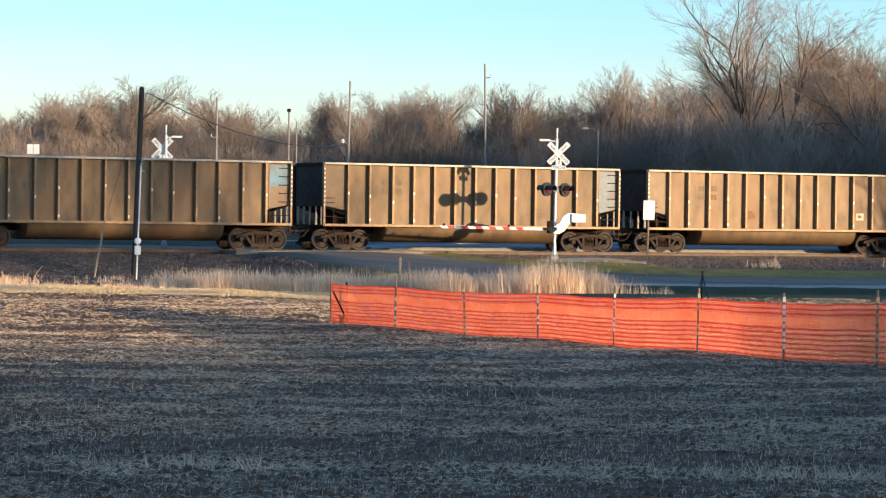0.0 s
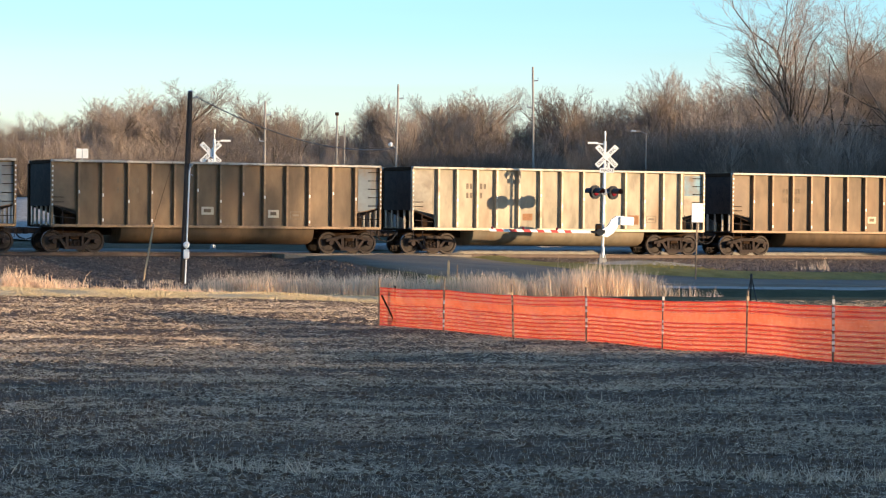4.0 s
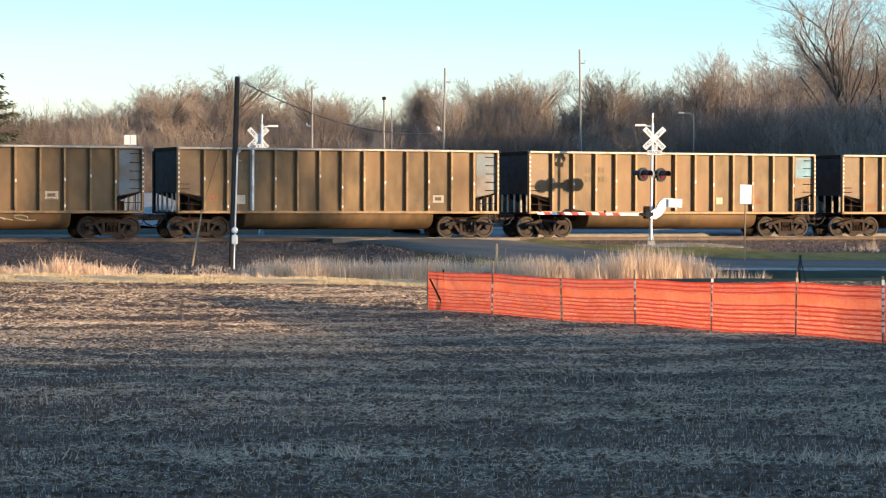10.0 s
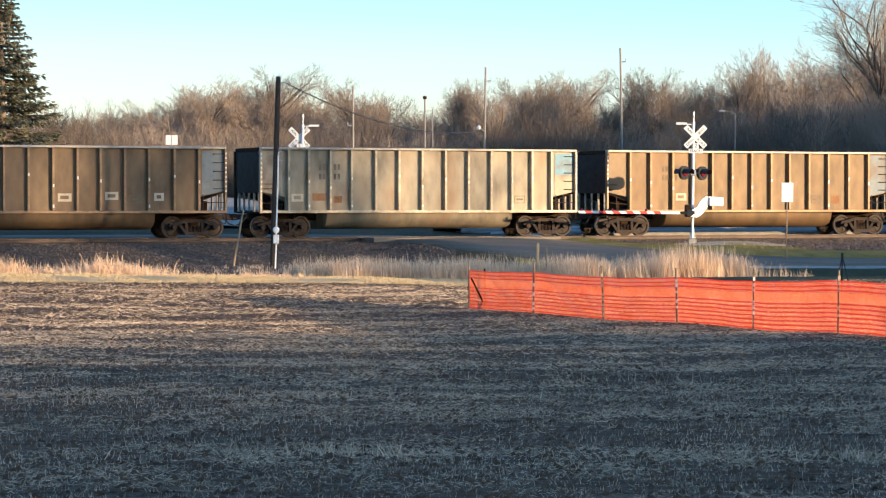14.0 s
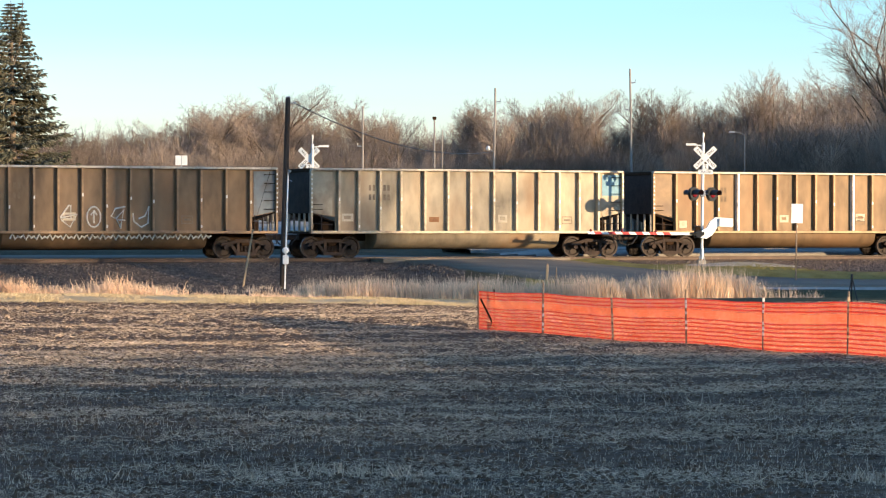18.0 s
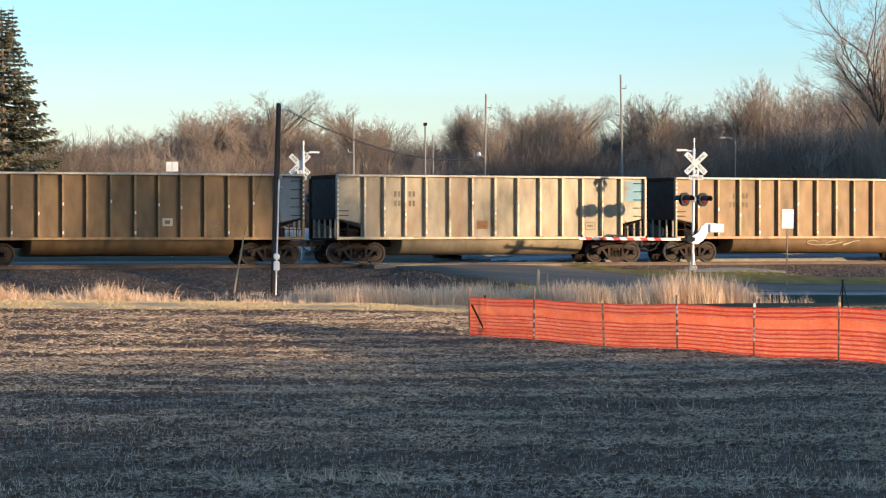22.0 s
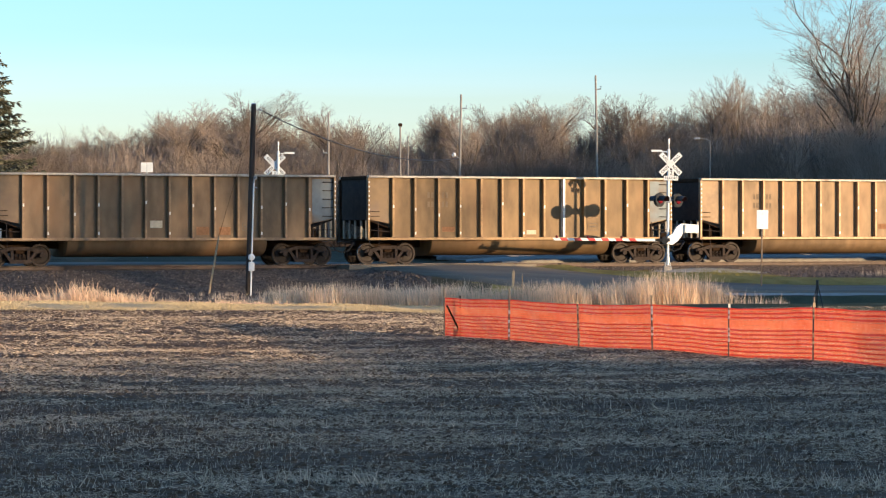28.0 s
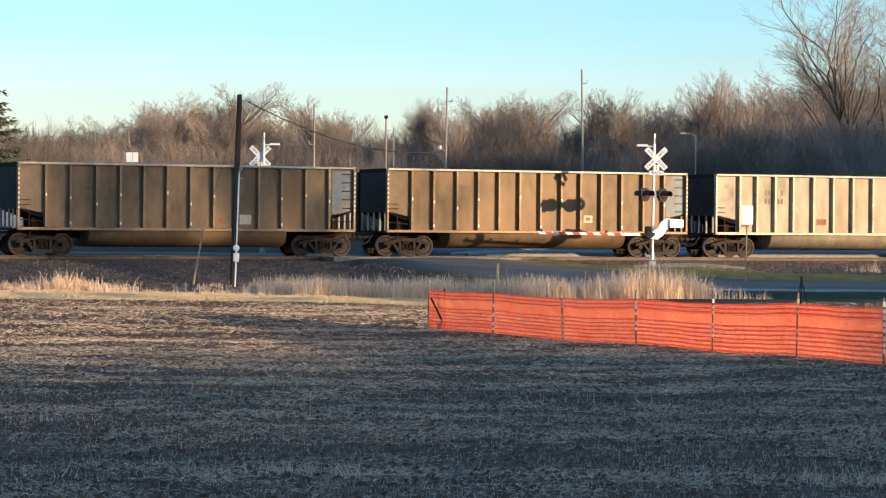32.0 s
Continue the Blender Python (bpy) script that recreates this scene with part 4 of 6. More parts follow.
        part("bracket", Solid().tube([(x, cy + 0.1 * face, 2.78), (x, 0, 2.78)], 0.03, 6), GALV, lamp)
    if gate:
        mech = part("gate_mechanism", Solid().box(-0.34, -0.17, 0.88, -0.07, 0.17, 1.42, bevel=0.03), BLACK, sig, "dark gate motor case")
        part("case_door", Solid().box(-0.31, -0.185, 0.93, -0.10, -0.172, 1.37, bevel=0.006), DARKSTEEL, mech)
        d = Vector((-0.98, -0.2, 0.0))
        hub = Vector((-0.15, -0.28, 1.06))
        br = Solid()
        br.tube([hub + Vector((0.2, 0.02, 0.02)), hub + d * 0.42], [0.10, 0.06], 6)
        br.tube([hub + Vector((0, 0.12, 0)), hub + Vector((0, -0.1, 0))], 0.16, 12)
        part("gate_bracket", br, BLACK, sig, "black arm bracket")
        # counterweight arm, curving up behind the mast, white
        cw = Solid()
        prof = [(-0.22, 0.90), (0.08, 0.86), (0.34, 1.02), (0.52, 1.26), (0.60, 1.40), (1.26, 1.36), (1.28, 1.74), (0.50, 1.78), (0.26, 1.62), (0.10, 1.34), (-0.22, 1.16)]
        cw.prism(prof, -0.30, -0.20)
        part("counterweight_arm", cw, WHITE, sig, "white curved counterweight arm", at=pose(0, 0, 0, 0, 0, 20))
        part("counterweight", Solid().box(0.62, -0.42, 1.38, 1.27, -0.302, 1.74, bevel=0.015), WHITE, sig, at=pose(0, 0, 0, 0, 0, 20))
        start, length, n = 0.34, 4.55, 15
        turn = math.degrees(math.atan2(d.y, d.x))
        w0 = length / n
        for i in range(n):
            m = pose(hub.x + d.x * (start + i * w0), hub.y + d.y * (start + i * w0), hub.z, 0, 0, turn)
            bx = Solid().prism([(0.0005, -0.058), (w0 - 0.0005, -0.058), (w0 + 0.0895, 0.058), (0.0905, 0.058)], -0.022, 0.022)
            part("gate_stripe", bx, (WHITE if i % 2 == 0 or i < 2 else RED), sig, "red band" if (i % 2 and i > 1) else "", at=m)
        for q in (0.35, 0.68, 0.98):
            p = hub + d * (start + length * q)
            part("gate_lamp", Solid().tube([p + Vector((0, 0, 0.05)), p + Vector((0, 0, 0.10)), p + Vector((0, 0, 0.16))], [0.05, 0.055, 0.03], 10), LENS, sig, "small red gate lamp")
    return sig


make_signal(pose(0.0889 * 114.5, 114.5, -0.03, 0, 0.6, 0))
make_signal(pose(-0.0578 * 122, 122, 0.12, 0, 0.3, 0), gate=False, heading=4, arm_side=1)


# ---- signs, stakes and the near pole ----
def z_at(fx, y):
    return float(ground_z(fx * y, y))


def make_board_sign():
    fx, y = 0.1242, 108.0
    s = tagged(new("roadside_sign"), "plain white sign board on a thin steel post", "sign")
    s.matrix_basis = pose(fx * y, y, z_at(fx, y), 0, 0.8, 12)
    part("post", Solid().box(-0.03, -0.02, -0.3, 0.03, 0.02, 3.17, bevel=0.005), POST, s)
    part("board", Solid().box(-0.245, -0.035, 2.41, 0.245, -0.022, 3.19, bevel=0.004), WHITE, s)
    for z in (2.58, 3.03):
        part("bolt", Solid().tube([(0, -0.034, z), (0, -0.045, z)], 0.02, 6), GALV, s)


make_board_sign()


def make_twin_sign():
    fx, y = -0.107, 126.0
    s = tagged(new("twin_sign"), "pair of small white sign plates beyond the tracks", "sign")
    z0 = z_at(fx, y)
    s.matrix_basis = pose(fx * y, y, z0)
    zc = 1.4 + 0.0243 * y - z0
    part("post", Solid().tube([(0, 0.04, -0.3), (0, 0.04, zc + 0.2)], 0.035, 8), GALV, s)
    for x in (-0.15, 0.15):
        part("plate", Solid().box(x - 0.135, -0.012, zc - 0.23, x + 0.135, 0.0, zc + 0.23, bevel=0.004), WHITE, s)
    d = Solid().prism([(-0.2, 0), (0, -0.2), (0.2, 0), (0, 0.2)], 0.0, 0.012)
    part("diamond_plate", d, WHITE, s, "small pale diamond plate", at=pose(0.06, 0.0, zc - 1.47))


make_twin_sign()


def make_stakes():
    for fx, y, h, r, mat, lab in ((0.0304, 92, 1.28, 0.045, STAKE, "raw wooden survey stake in dry grass"), (0.0338, 92.3, 1.15, 0.02, POST, "thin dark survey stake in dry grass")):
        z = z_at(fx, y)
        st = Solid().box(-r, -r * 0.6, -0.3, r, r * 0.6, h - 0.04, bevel=r * 0.15)
        st.prism([(-r, h - 0.04), (r, h - 0.04), (0, h + 0.05)], -r * 0.6, r * 0.6)
        ob = tagged(new("survey_stake", st.mesh("survey_stake", mat)), lab, "stake", "survey stakes")
        ob.matrix_basis = pose(fx * y, y, z, 0, 2, 10)


make_stakes()


def make_guy():
    y = 104.0
    p0, p1 = Vector((-0.0838 * y, y, -1.1)), Vector((-0.0800 * y, y, 1.4 - 8 / 4700 * y))
    g = tagged(new("guy_marker"), "leaning weathered guy wire marker beside the pole", "guy marker")
    part("guard", Solid().tube([p0, p0.lerp(p1, 0.5), p1], [0.045, 0.045, 0.035], 6), STAKE, g)
    part("guy_wire", Solid().tube([p1, Vector((-0.0675 * 103, 103.1, 5.6))], 0.006, 4), DARKSTEEL, g)


def make_pole():
    y = 103.0
    x0, x1 = -0.0689 * y, -0.0668 * y
    z0, z1 = z_at(-0.0689, y), 1.4 + 0.0480 * y
    p = tagged(new("utility_pole"), "dark weathered wooden utility pole with white meter boxes", "utility pole")
    at = lambda z: x0 + (x1 - x0) * (z - z0) / (z1 - z0)
    part("pole", Solid().tube([(at(z), y, z) for z in (z0 - 0.5, z0 + 1, z0 + 3.5, z1 - 0.3, z1)], [0.128, 0.122, 0.115, 0.10, 0.095], 14), WOOD, p, shade=True)
    part("pole_cap", Solid().tube([(x1, y, z1), (x1, y, z1 + 0.04)], [0.115, 0.06], 12), GALV, p)
    con = Solid().tube([(at(z) + 0.095, y - 0.11, z) for z in (z0 - 0.1, z0 + 1.5, z0 + 4.4)], 0.032, 8)
    part("conduit", con, WHITE, p, "pale metal conduit")
    zc = z0 + 1.28
    part("meter_socket", Solid().box(at(zc) - 0.02, y - 0.24, zc - 0.30, at(zc) + 0.21, y - 0.10, zc + 0.06, bevel=0.03), WHITE, p)
    part("meter", Solid().tube([(at(zc) + 0.095, y - 0.14, zc + 0.24), (at(zc) + 0.095, y - 0.26, zc + 0.24), (at(zc) + 0.095, y - 0.30, zc + 0.24)], [0.13, 0.125, 0.07], 16), WHITE, p, "round white meter")
    part("weatherhead", Solid().tube([(at(z0 + 4.4) + 0.095, y - 0.11, z0 + 4.4), (at(z0 + 4.6) + 0.12, y - 0.12, z0 + 4.62), (at(z0 + 4.6) + 0.19, y - 0.17, z0 + 4.58)], [0.035, 0.05, 0.06], 8), GALV, p)
    ins = Solid().tube([(x1 + 0.02, y, z1 - 0.22), (x1 + 0.24, y, z1 - 0.22), (x1 + 0.30, y, z1 - 0.22)], [0.02, 0.02, 0.05], 8)
    part("insulator", ins, GALV, p)
    part("hook", Solid().tube([(at(z1 - 2) + 0.1, y - 0.04, z1 - 3.2), (at(z1 - 2) + 0.2, y - 0.06, z1 - 3.25)], 0.02, 6), GALV, p)
    # service wire to the farther pole
    a = Vector((x1 + 0.26, y, z1 - 0.22))
    b = Vector((0.0103 * 151, 151, 1.4 + 0.0277 * 151))
    pts = []
    for i in range(25):
        q = i / 24
        c = a.lerp(b, q)
        c.z -= 1.4 * 4 * q * (1 - q) * 0.55
        pts.append(c)
    w = tagged(new("overhead_wire", Solid().tube(pts, 0.022, 4).mesh("overhead_wire", BLACK)), "black service wire slung between poles", "wire")


make_guy()
make_pole()


def make_far_poles():
    for fx, y, slope, r, lamp, pins in ((-0.0387, 152, 0.0447, 0.075, 0, 2), (-0.0117, 150, 0.0396, 0.066, 1, 0), (-0.0088, 150.6, 0.036, 0.045, 0, 0), (0.0112, 151, 0.0516, 0.08, 2, 1), (0.0618, 150, 0.0588, 0.08, 0, 2), (0.1049, 139, 0.0341, 0.038, 3, 0)):
        x, z0, z1 = fx * y, z_at(fx, y), 1.4 + slope * y
        lean = {0.0112: 0.14, 0.0618: -0.16}.get(fx, 0.0)
        p = tagged(new("lamp_pole" if lamp else "far_pole"), "tall thin grey pole " + ("with a lamp head" if lamp else "with pole-top pins") + " before the woods", "pole", "poles before the woods")
        part("shaft", Solid().tube([(x - lean, y, z0 - 0.3), (x, y, z1)], [r * 0.9, r * 0.7], 8), POST_GREY, p)
        if lamp == 1:
            part("lamp_head", Solid().box(x - 0.11, y - 0.14, z1, x + 0.11, y + 0.14, z1 + 0.18, bevel=0.03), DARKSTEEL, p)
        if lamp == 2:
            zz = 1.4 + 0.0287 * y
            part("bracket", Solid().tube([(x - 0.05, y, zz - 0.2), (x - 0.35, y - 0.1, zz)], 0.03, 6), GALV, p)
            part("lamp_head", Solid().tube([(x - 0.32, y - 0.1, zz + 0.02), (x - 0.40, y - 0.12, zz + 0.03), (x - 0.52, y - 0.14, zz - 0.02)], [0.09, 0.15, 0.06], 10), WHITE, p, "pale lamp head")
        if lamp == 3:
            part("lamp_arm", Solid().tube([(x, y, z1), (x - 0.3, y, z1 + 0.12), (x - 0.62, y, z1 + 0.14)], 0.022, 6), POST_GREY, p)
            part("lamp_head", Solid().box(x - 0.82, y - 0.09, z1 + 0.08, x - 0.52, y + 0.09, z1 + 0.18, bevel=0.03), GALV, p)
        for k in range(pins):
            zz = z1 - 0.8 - 1.5 * k
            part("pin", Solid().tube([(x, y, zz), (x + 0.3 * (-1) ** k, y, zz + 0.03), (x + 0.3 * (-1) ** k, y, zz + 0.18)], 0.035, 6), GALV, p)


POST_GREY = shader("grey_pole_wood", (0.20, 0.175, 0.15), (0.40, 0.36, 0.32), scale=2.0, fine=14.0, rough=0.9, bump=0.2, stretch=(3, 3, 0.3))
make_far_poles()


def make_stand():
    fx, y = 0.1453, 80.0
    x, z0 = fx * y, z_at(fx, y)
    zt = 1.4 - 0.0193 * y
    s = tagged(new("folding_stand"), "dark folding steel stand behind the fence", "stand")
    for dx, dy in ((-0.25, -0.16), (0.25, -0.12), (0.03, 0.38)):
        part("leg", Solid().tube([(x + dx, y + dy, z0 - 0.02), (x, y, zt)], 0.02, 6), BLACK, s)
    part("hub", Solid().tube([(x, y, zt - 0.08), (x, y, zt + 0.08)], 0.04, 8), BLACK, s)


make_stand()

# ---- fence ----
FENCE = [(0.0048, 67.9), (0.0291, 64.8), (0.0555, 61.5), (0.0831, 58.0), (0.1118, 53.8), (0.1436, 49.5), (0.1765, 45.6), (0.212, 41.9), (0.25, 38.5)]


def make_fence():
    fence = tagged(new("safety_fence"), "orange plastic mesh safety fence on rusty steel posts", "fence")
    pts = [(fx * y, y) for fx, y in FENCE]
    rng = random.Random(5)
    # a second, leaning post near the end of the net
    ex, ey = pts[0][0] + 0.42, pts[0][1] - 0.6
    ez = float(ground_z(ex, ey))
    part("post", Solid().tube([(ex, ey, ez - 0.2), (ex - 0.02, ey, ez + 1.04)], 0.022, 6), DARKSTEEL, fence)
    part("brace", Solid().tube([(ex + 0.03, ey - 0.06, ez + 0.02), (ex - 0.36, ey - 0.02, ez + 0.80)], 0.024, 6), DARKSTEEL, fence, "dark diagonal brace")
    for i, (x, y) in enumerate(pts):
        z = float(ground_z(x, y))
        lean = rng.uniform(-0.05, 0.03)
        top = z + 1.14 + rng.uniform(-0.03, 0.12)
        p = Solid()
        p.tube([(x, y - 0.05, z - 0.2), (x + lean * 0.5, y - 0.05, z + 0.6), (x + lean, y - 0.05, top)], 0.021, 6)
        post = part("post", p, POST, fence)
        if i:
            for h in range(9):
                zz = z + 0.06 + h * 0.115 + rng.uniform(0, 0.03)
                if rng.random() < 0.2:
                    continue
                q = (zz - z) / 1.2
                st = Solid().box(x + lean * q - 0.022, y - 0.085, zz, x + lean * q + 0.026, y - 0.072, zz + rng.uniform(0.05, 0.09))
                part("woven_loop", st, REFLECT if i in (1, 3, 4, 6) else STAKE, post, "pale lit loop of net over the post")
    # net, strand by strand in each bay; wide bands between closer strands
    for i in range(len(pts) - 1):
        (xa, ya), (xb, yb) = pts[i], pts[i + 1]
        n = 70
        V, Q = [], []
        slots = []
        levels, ropes, z = [], [], -0.03
        while z < 0.96:
            plain = 0.50 < z < 0.72
            levels.append((z, z + (0.026 if plain else 0.020)))
            levels.append((z + (0.028 if plain else 0.027), z + (0.056 if plain else 0.046)))
            ropes += [False, False]
            if not plain:
                levels.append((z + 0.050, z + 0.080))
                ropes.append(True)
            z += 0.085 if not plain else 0.056
        q = np.linspace(0, 1, n + 1)
        x, y = xa + (xb - xa) * q, ya + (yb - ya) * q
        g = ground_z(x, y)
        for c, (a, b) in enumerate(levels):
            mid = (a + b) / 2
            sag = (0.018 + 0.01 * math.sin(i * 2.7)) * np.sin(math.pi * q) * (mid / 1.05) + 0.004 * np.sin(q * 14 + i + mid * 2)
            push = 0.02 * np.sin(q * 9 + mid * 2 + i) + 0.008 * np.sin(q * 23 + mid * 13 + i * 2)
            tilt = 0.010 * np.sin(q * 17 + mid * 9 + 2 * i)
            base = len(V)
            lo = np.stack([x, y + push - tilt, g + a - sag], -1)
            hi = np.stack([x, y + push + tilt, g + b - sag], -1)
            V += [tuple(p) for pair in zip(lo, hi) for p in pair]
            Q += [(base + 2 * k, base + 2 * k + 2, base + 2 * k + 3, base + 2 * k + 1) for k in range(n)]
            slots += [1 if ropes[c] else 0] * n
        # upright strands tie the bands together
        m = int(math.hypot(xb - xa, yb - ya) / 0.3)
        for k in range(m):
            t = (k + 0.5) / m
            xx, yy = xa + (xb - xa) * t, ya + (yb - ya) * t
            gz = float(np.interp(t, q, g))
            sg = 0.045 * math.sin(math.pi * t)
            base = len(V)
            wx = (xb - xa) * 0.009 / math.hypot(xb - xa, yb - ya)
            wy = (yb - ya) * 0.009 / math.hypot(xb - xa, yb - ya)
            V += [(xx - wx, yy - wy, gz - 0.02), (xx + wx, yy + wy, gz - 0.02), (xx + wx, yy + wy, gz + 0.98 - sg), (xx - wx, yy - wy, gz + 0.98 - sg)]
            Q.append((base, base + 1, base + 2, base + 3))
            slots.append(0)
        ob = part("net", mesh_arrays("net", np.array(V), np.array(Q), [ORANGE, ORANGE_ROPE], slots), None, fence)
        ob["kind"] = "stuff"
    return fence


make_fence()


# ---- bare trees ----
def grow(rng, height, spread, limbs=9, counts=(7, 6, 5), stems=1, up=0.25, twig=0.006, clear=0.28, fork=0.28):
    """Segments of a bare tree: arrays of starts, ends and radii, with a level for each."""
    segs = []

    def branch(p, d, length, r, level, n):
        step = length / n
        for i in range(n):
            bend = (0.07, 0.12, 0.14, 0.16, 0.18)[min(level, 4)]
            lift = (0.02, 0.10, 0.09, 0.05, 0.02)[min(level, 4)] * up / 0.25
            d = (d + Vector((rng.gauss(0, bend), rng.gauss(0, bend), rng.gauss(0, bend * 0.6) + lift))).normalized()
            q = p + d * step
            r1 = max(r * (1 - 0.75 / n), twig * 0.55)
            segs.append((*p, *q, r, r1, level))
            yield q, d, r1, (i + 1) / n
            p, r = q, r1

    def fill(p, d, length, r, level):
        n = (8, 5, 4, 3, 2)[min(level, 4)]
        nodes = list(branch(p, d, length, r, level, n))
        if level > len(counts):
            return
        want = limbs if level == 0 else counts[level - 1]
        for k in range(want):
            lo = clear if level == 0 else 0.15
            f = lo + (1 - lo) * (k + rng.random() * 0.9) / want
            q, dd, rr, _ = nodes[min(int(f * n), n - 1)]
            a = rng.uniform(0, 2 * math.pi)
            side = Vector((math.cos(a), math.sin(a), rng.uniform(-0.1, 0.5)))
            side = (side - dd * side.dot(dd)).normalized()
            ang = rng.uniform(0.3, 0.75) * (spread if level == 0 else 1.0)
            nd = (dd * math.cos(ang) + side * math.sin(ang)).normalized()
            ratio = (0.60 - 0.30 * f if level == 0 else 0.58 - 0.2 * f)
            fill(q, nd, length * ratio * rng.uniform(0.75, 1.15), max(rr * rng.uniform(0.42, 0.62), twig), level + 1)

    for s in range(stems):
        a = rng.uniform(0, 6.28)
        tilt = rng.uniform(0.0, 0.10) + (fork if stems > 1 else 0)
        fill(Vector((0, 0, -0.2)), Vector((math.cos(a) * tilt, math.sin(a) * tilt, 1)).normalized(), height * rng.uniform(0.78, 0.9), height * (0.021 if stems == 1 else 0.013), 0)
    arr = np.array(segs)
    arr[:, [2, 5]] *= height / max(arr[:, 5].max(), 0.1)
    return arr


def sticks(name, arr, mat, sides=3):
    """Tapered prisms for rows of start, end and radii."""
    a, b, ra, rb = arr[:, 0:3], arr[:, 3:6], arr[:, 6], arr[:, 7]
    d = b - a
    d /= np.maximum(np.linalg.norm(d, axis=1, keepdims=True), 1e-6)
    ref = np.where(np.abs(d[:, 2:3]) < 0.9, np.array([[0.0, 0.0, 1.0]]), np.array([[1.0, 0.0, 0.0]]))
    u = np.cross(d, ref)
    u /= np.linalg.norm(u, axis=1, keepdims=True)
    w = np.cross(d, u)
    n = len(arr)
    V = np.zeros((n, 2 * sides, 3))
    for k in range(sides):
        q = 2 * math.pi * k / sides
        off = math.cos(q) * u + math.sin(q) * w
        V[:, k] = a + off * ra[:, None]
        V[:, sides + k] = b + off * rb[:, None]
    base = (np.arange(n) * 2 * sides)[:, None]
    Q = np.concatenate([base + np.array([[k, (k + 1) % sides, sides + (k + 1) % sides, sides + k]]) for k in range(sides)], 0)
    return mesh_arrays(name, V.reshape(-1, 3), Q, [mat])


def tree_kind(seed, height, spread, label, group, **kw):
    rng = random.Random(seed)
    arr = grow(rng, height, spread, **kw)
    thick = arr[:, 8] <= 1
    t = tagged(new("bare_tree"), label, "tree", group)
    part("trunk", sticks("trunk", arr[thick], BARK, 6), None, t)
    ob = part("crown", sticks("crown", arr[~thick], TWIG, 3), None, t)
    return t, height


WOODS = "bare trees of the far woods"
kinds = [tree_kind(101 + i, 10.0, sp, lab, WOODS, limbs=lb, counts=ct, up=up, stems=st, clear=cl) for i, (sp, lb, ct, up, st, cl, lab) in enumerate((
    (0.80, 13, (9, 7, 5), 0.30, 1, 0.40, "slender bare tree with upswept brown branches"),
    (1.05, 15, (9, 7, 6), 0.26, 1, 0.42, "broad bare tree with a rounded grey-brown crown"),
    (0.70, 9, (8, 6, 5), 0.28, 2, 0.35, "forked bare tree with dense fine twigs"),
    (1.15, 13, (9, 7, 6), 0.20, 1, 0.45, "spreading bare tree with crooked limbs"),
    (0.75, 8, (8, 6, 4), 0.28, 3, 0.32, "several-stemmed bare tree with tan twigs"),
    (0.85, 15, (9, 7, 5), 0.28, 1, 0.46, "tall bare tree with a fine open crown"),
))]
# skyline of the woods: sideways slope against height slope
SKYLINE = [(-0.24, 0.034), (-0.19, 0.034), (-0.155, 0.036), (-0.13, 0.038), (-0.11, 0.040), (-0.094, 0.0465), (-0.073, 0.049), (-0.06, 0.046), (-0.047, 0.0435), (-0.035, 0.0465), (-0.026, 0.040), (-0.019, 0.0345), (-0.01, 0.037), (0.0, 0.0455), (0.012, 0.040), (0.022, 0.046), (0.04, 0.049), (0.056, 0.041), (0.076, 0.050), (0.09, 0.045), (0.106, 0.050), (0.118, 0.056), (0.132, 0.053), (0.142, 0.053), (0.16, 0.060), (0.2, 0.066), (0.27, 0.068)]
wood_rng = random.Random(8)
used = set()


def plant(kind, fx, y, z1, squash=1.0):
    """Puts a tree of one kind where its top reaches the height z1."""
    t, h0 = kinds[kind]
    z0 = z_at(fx, y)
    k = (z1 - z0) / h0
    m = Matrix.Translation((fx * y, y, z0)) @ Matrix.Rotation(wood_rng.uniform(0, 6.28), 4, "Z")
    if kind in used:
        ob = copy_thing(t, m)
    else:
        ob = t
        used.add(kind)
    ob.matrix_basis = m @ Matrix.Diagonal((k * squash, k * squash, k, 1))
    return ob


def sky_slope(fx):
    return float(np.interp(fx, [a for a, _ in SKYLINE], [b for _, b in SKYLINE]))


fx = -0.235
while fx < 0.265:
    for row, (d0, d1, f0, f1) in enumerate(((168, 182, 0.55, 0.95), (184, 205, 0.75, 1.06), (206, 230, 0.8, 1.06), (235, 270, 0.85, 1.04))):
        f = fx + wood_rng.uniform(-0.004, 0.004)
        y = wood_rng.uniform(d0, d1)
        plant(wood_rng.randrange(6), f, y, 1.4 + sky_slope(f) * wood_rng.uniform(f0, f1) * y, wood_rng.uniform(0.75, 1.1))
    fx += 0.0068
# trees that stand out on the skyline
for f, s, kd, y, sq in ((-0.094, 0.0505, 3, 172, 1.1), (-0.073, 0.0535, 1, 185, 1.1), (-0.035, 0.0495, 1, 190, 0.9), (0.0, 0.049, 1, 195, 0.9), (0.014, 0.0475, 3, 160, 0.9), (0.026, 0.048, 2, 175, 0.9), (0.04, 0.0515, 1, 190, 1.0), (0.076, 0.0535, 1, 185, 0.8), (0.106, 0.0525, 0, 190, 0.8), (0.117, 0.0625, 5, 195, 0.7), (0.131, 0.0575, 2, 180, 0.9), (-0.149, 0.0375, 3, 180, 1.0)):
    plant(kd, f, y, 1.4 + s * y, sq)


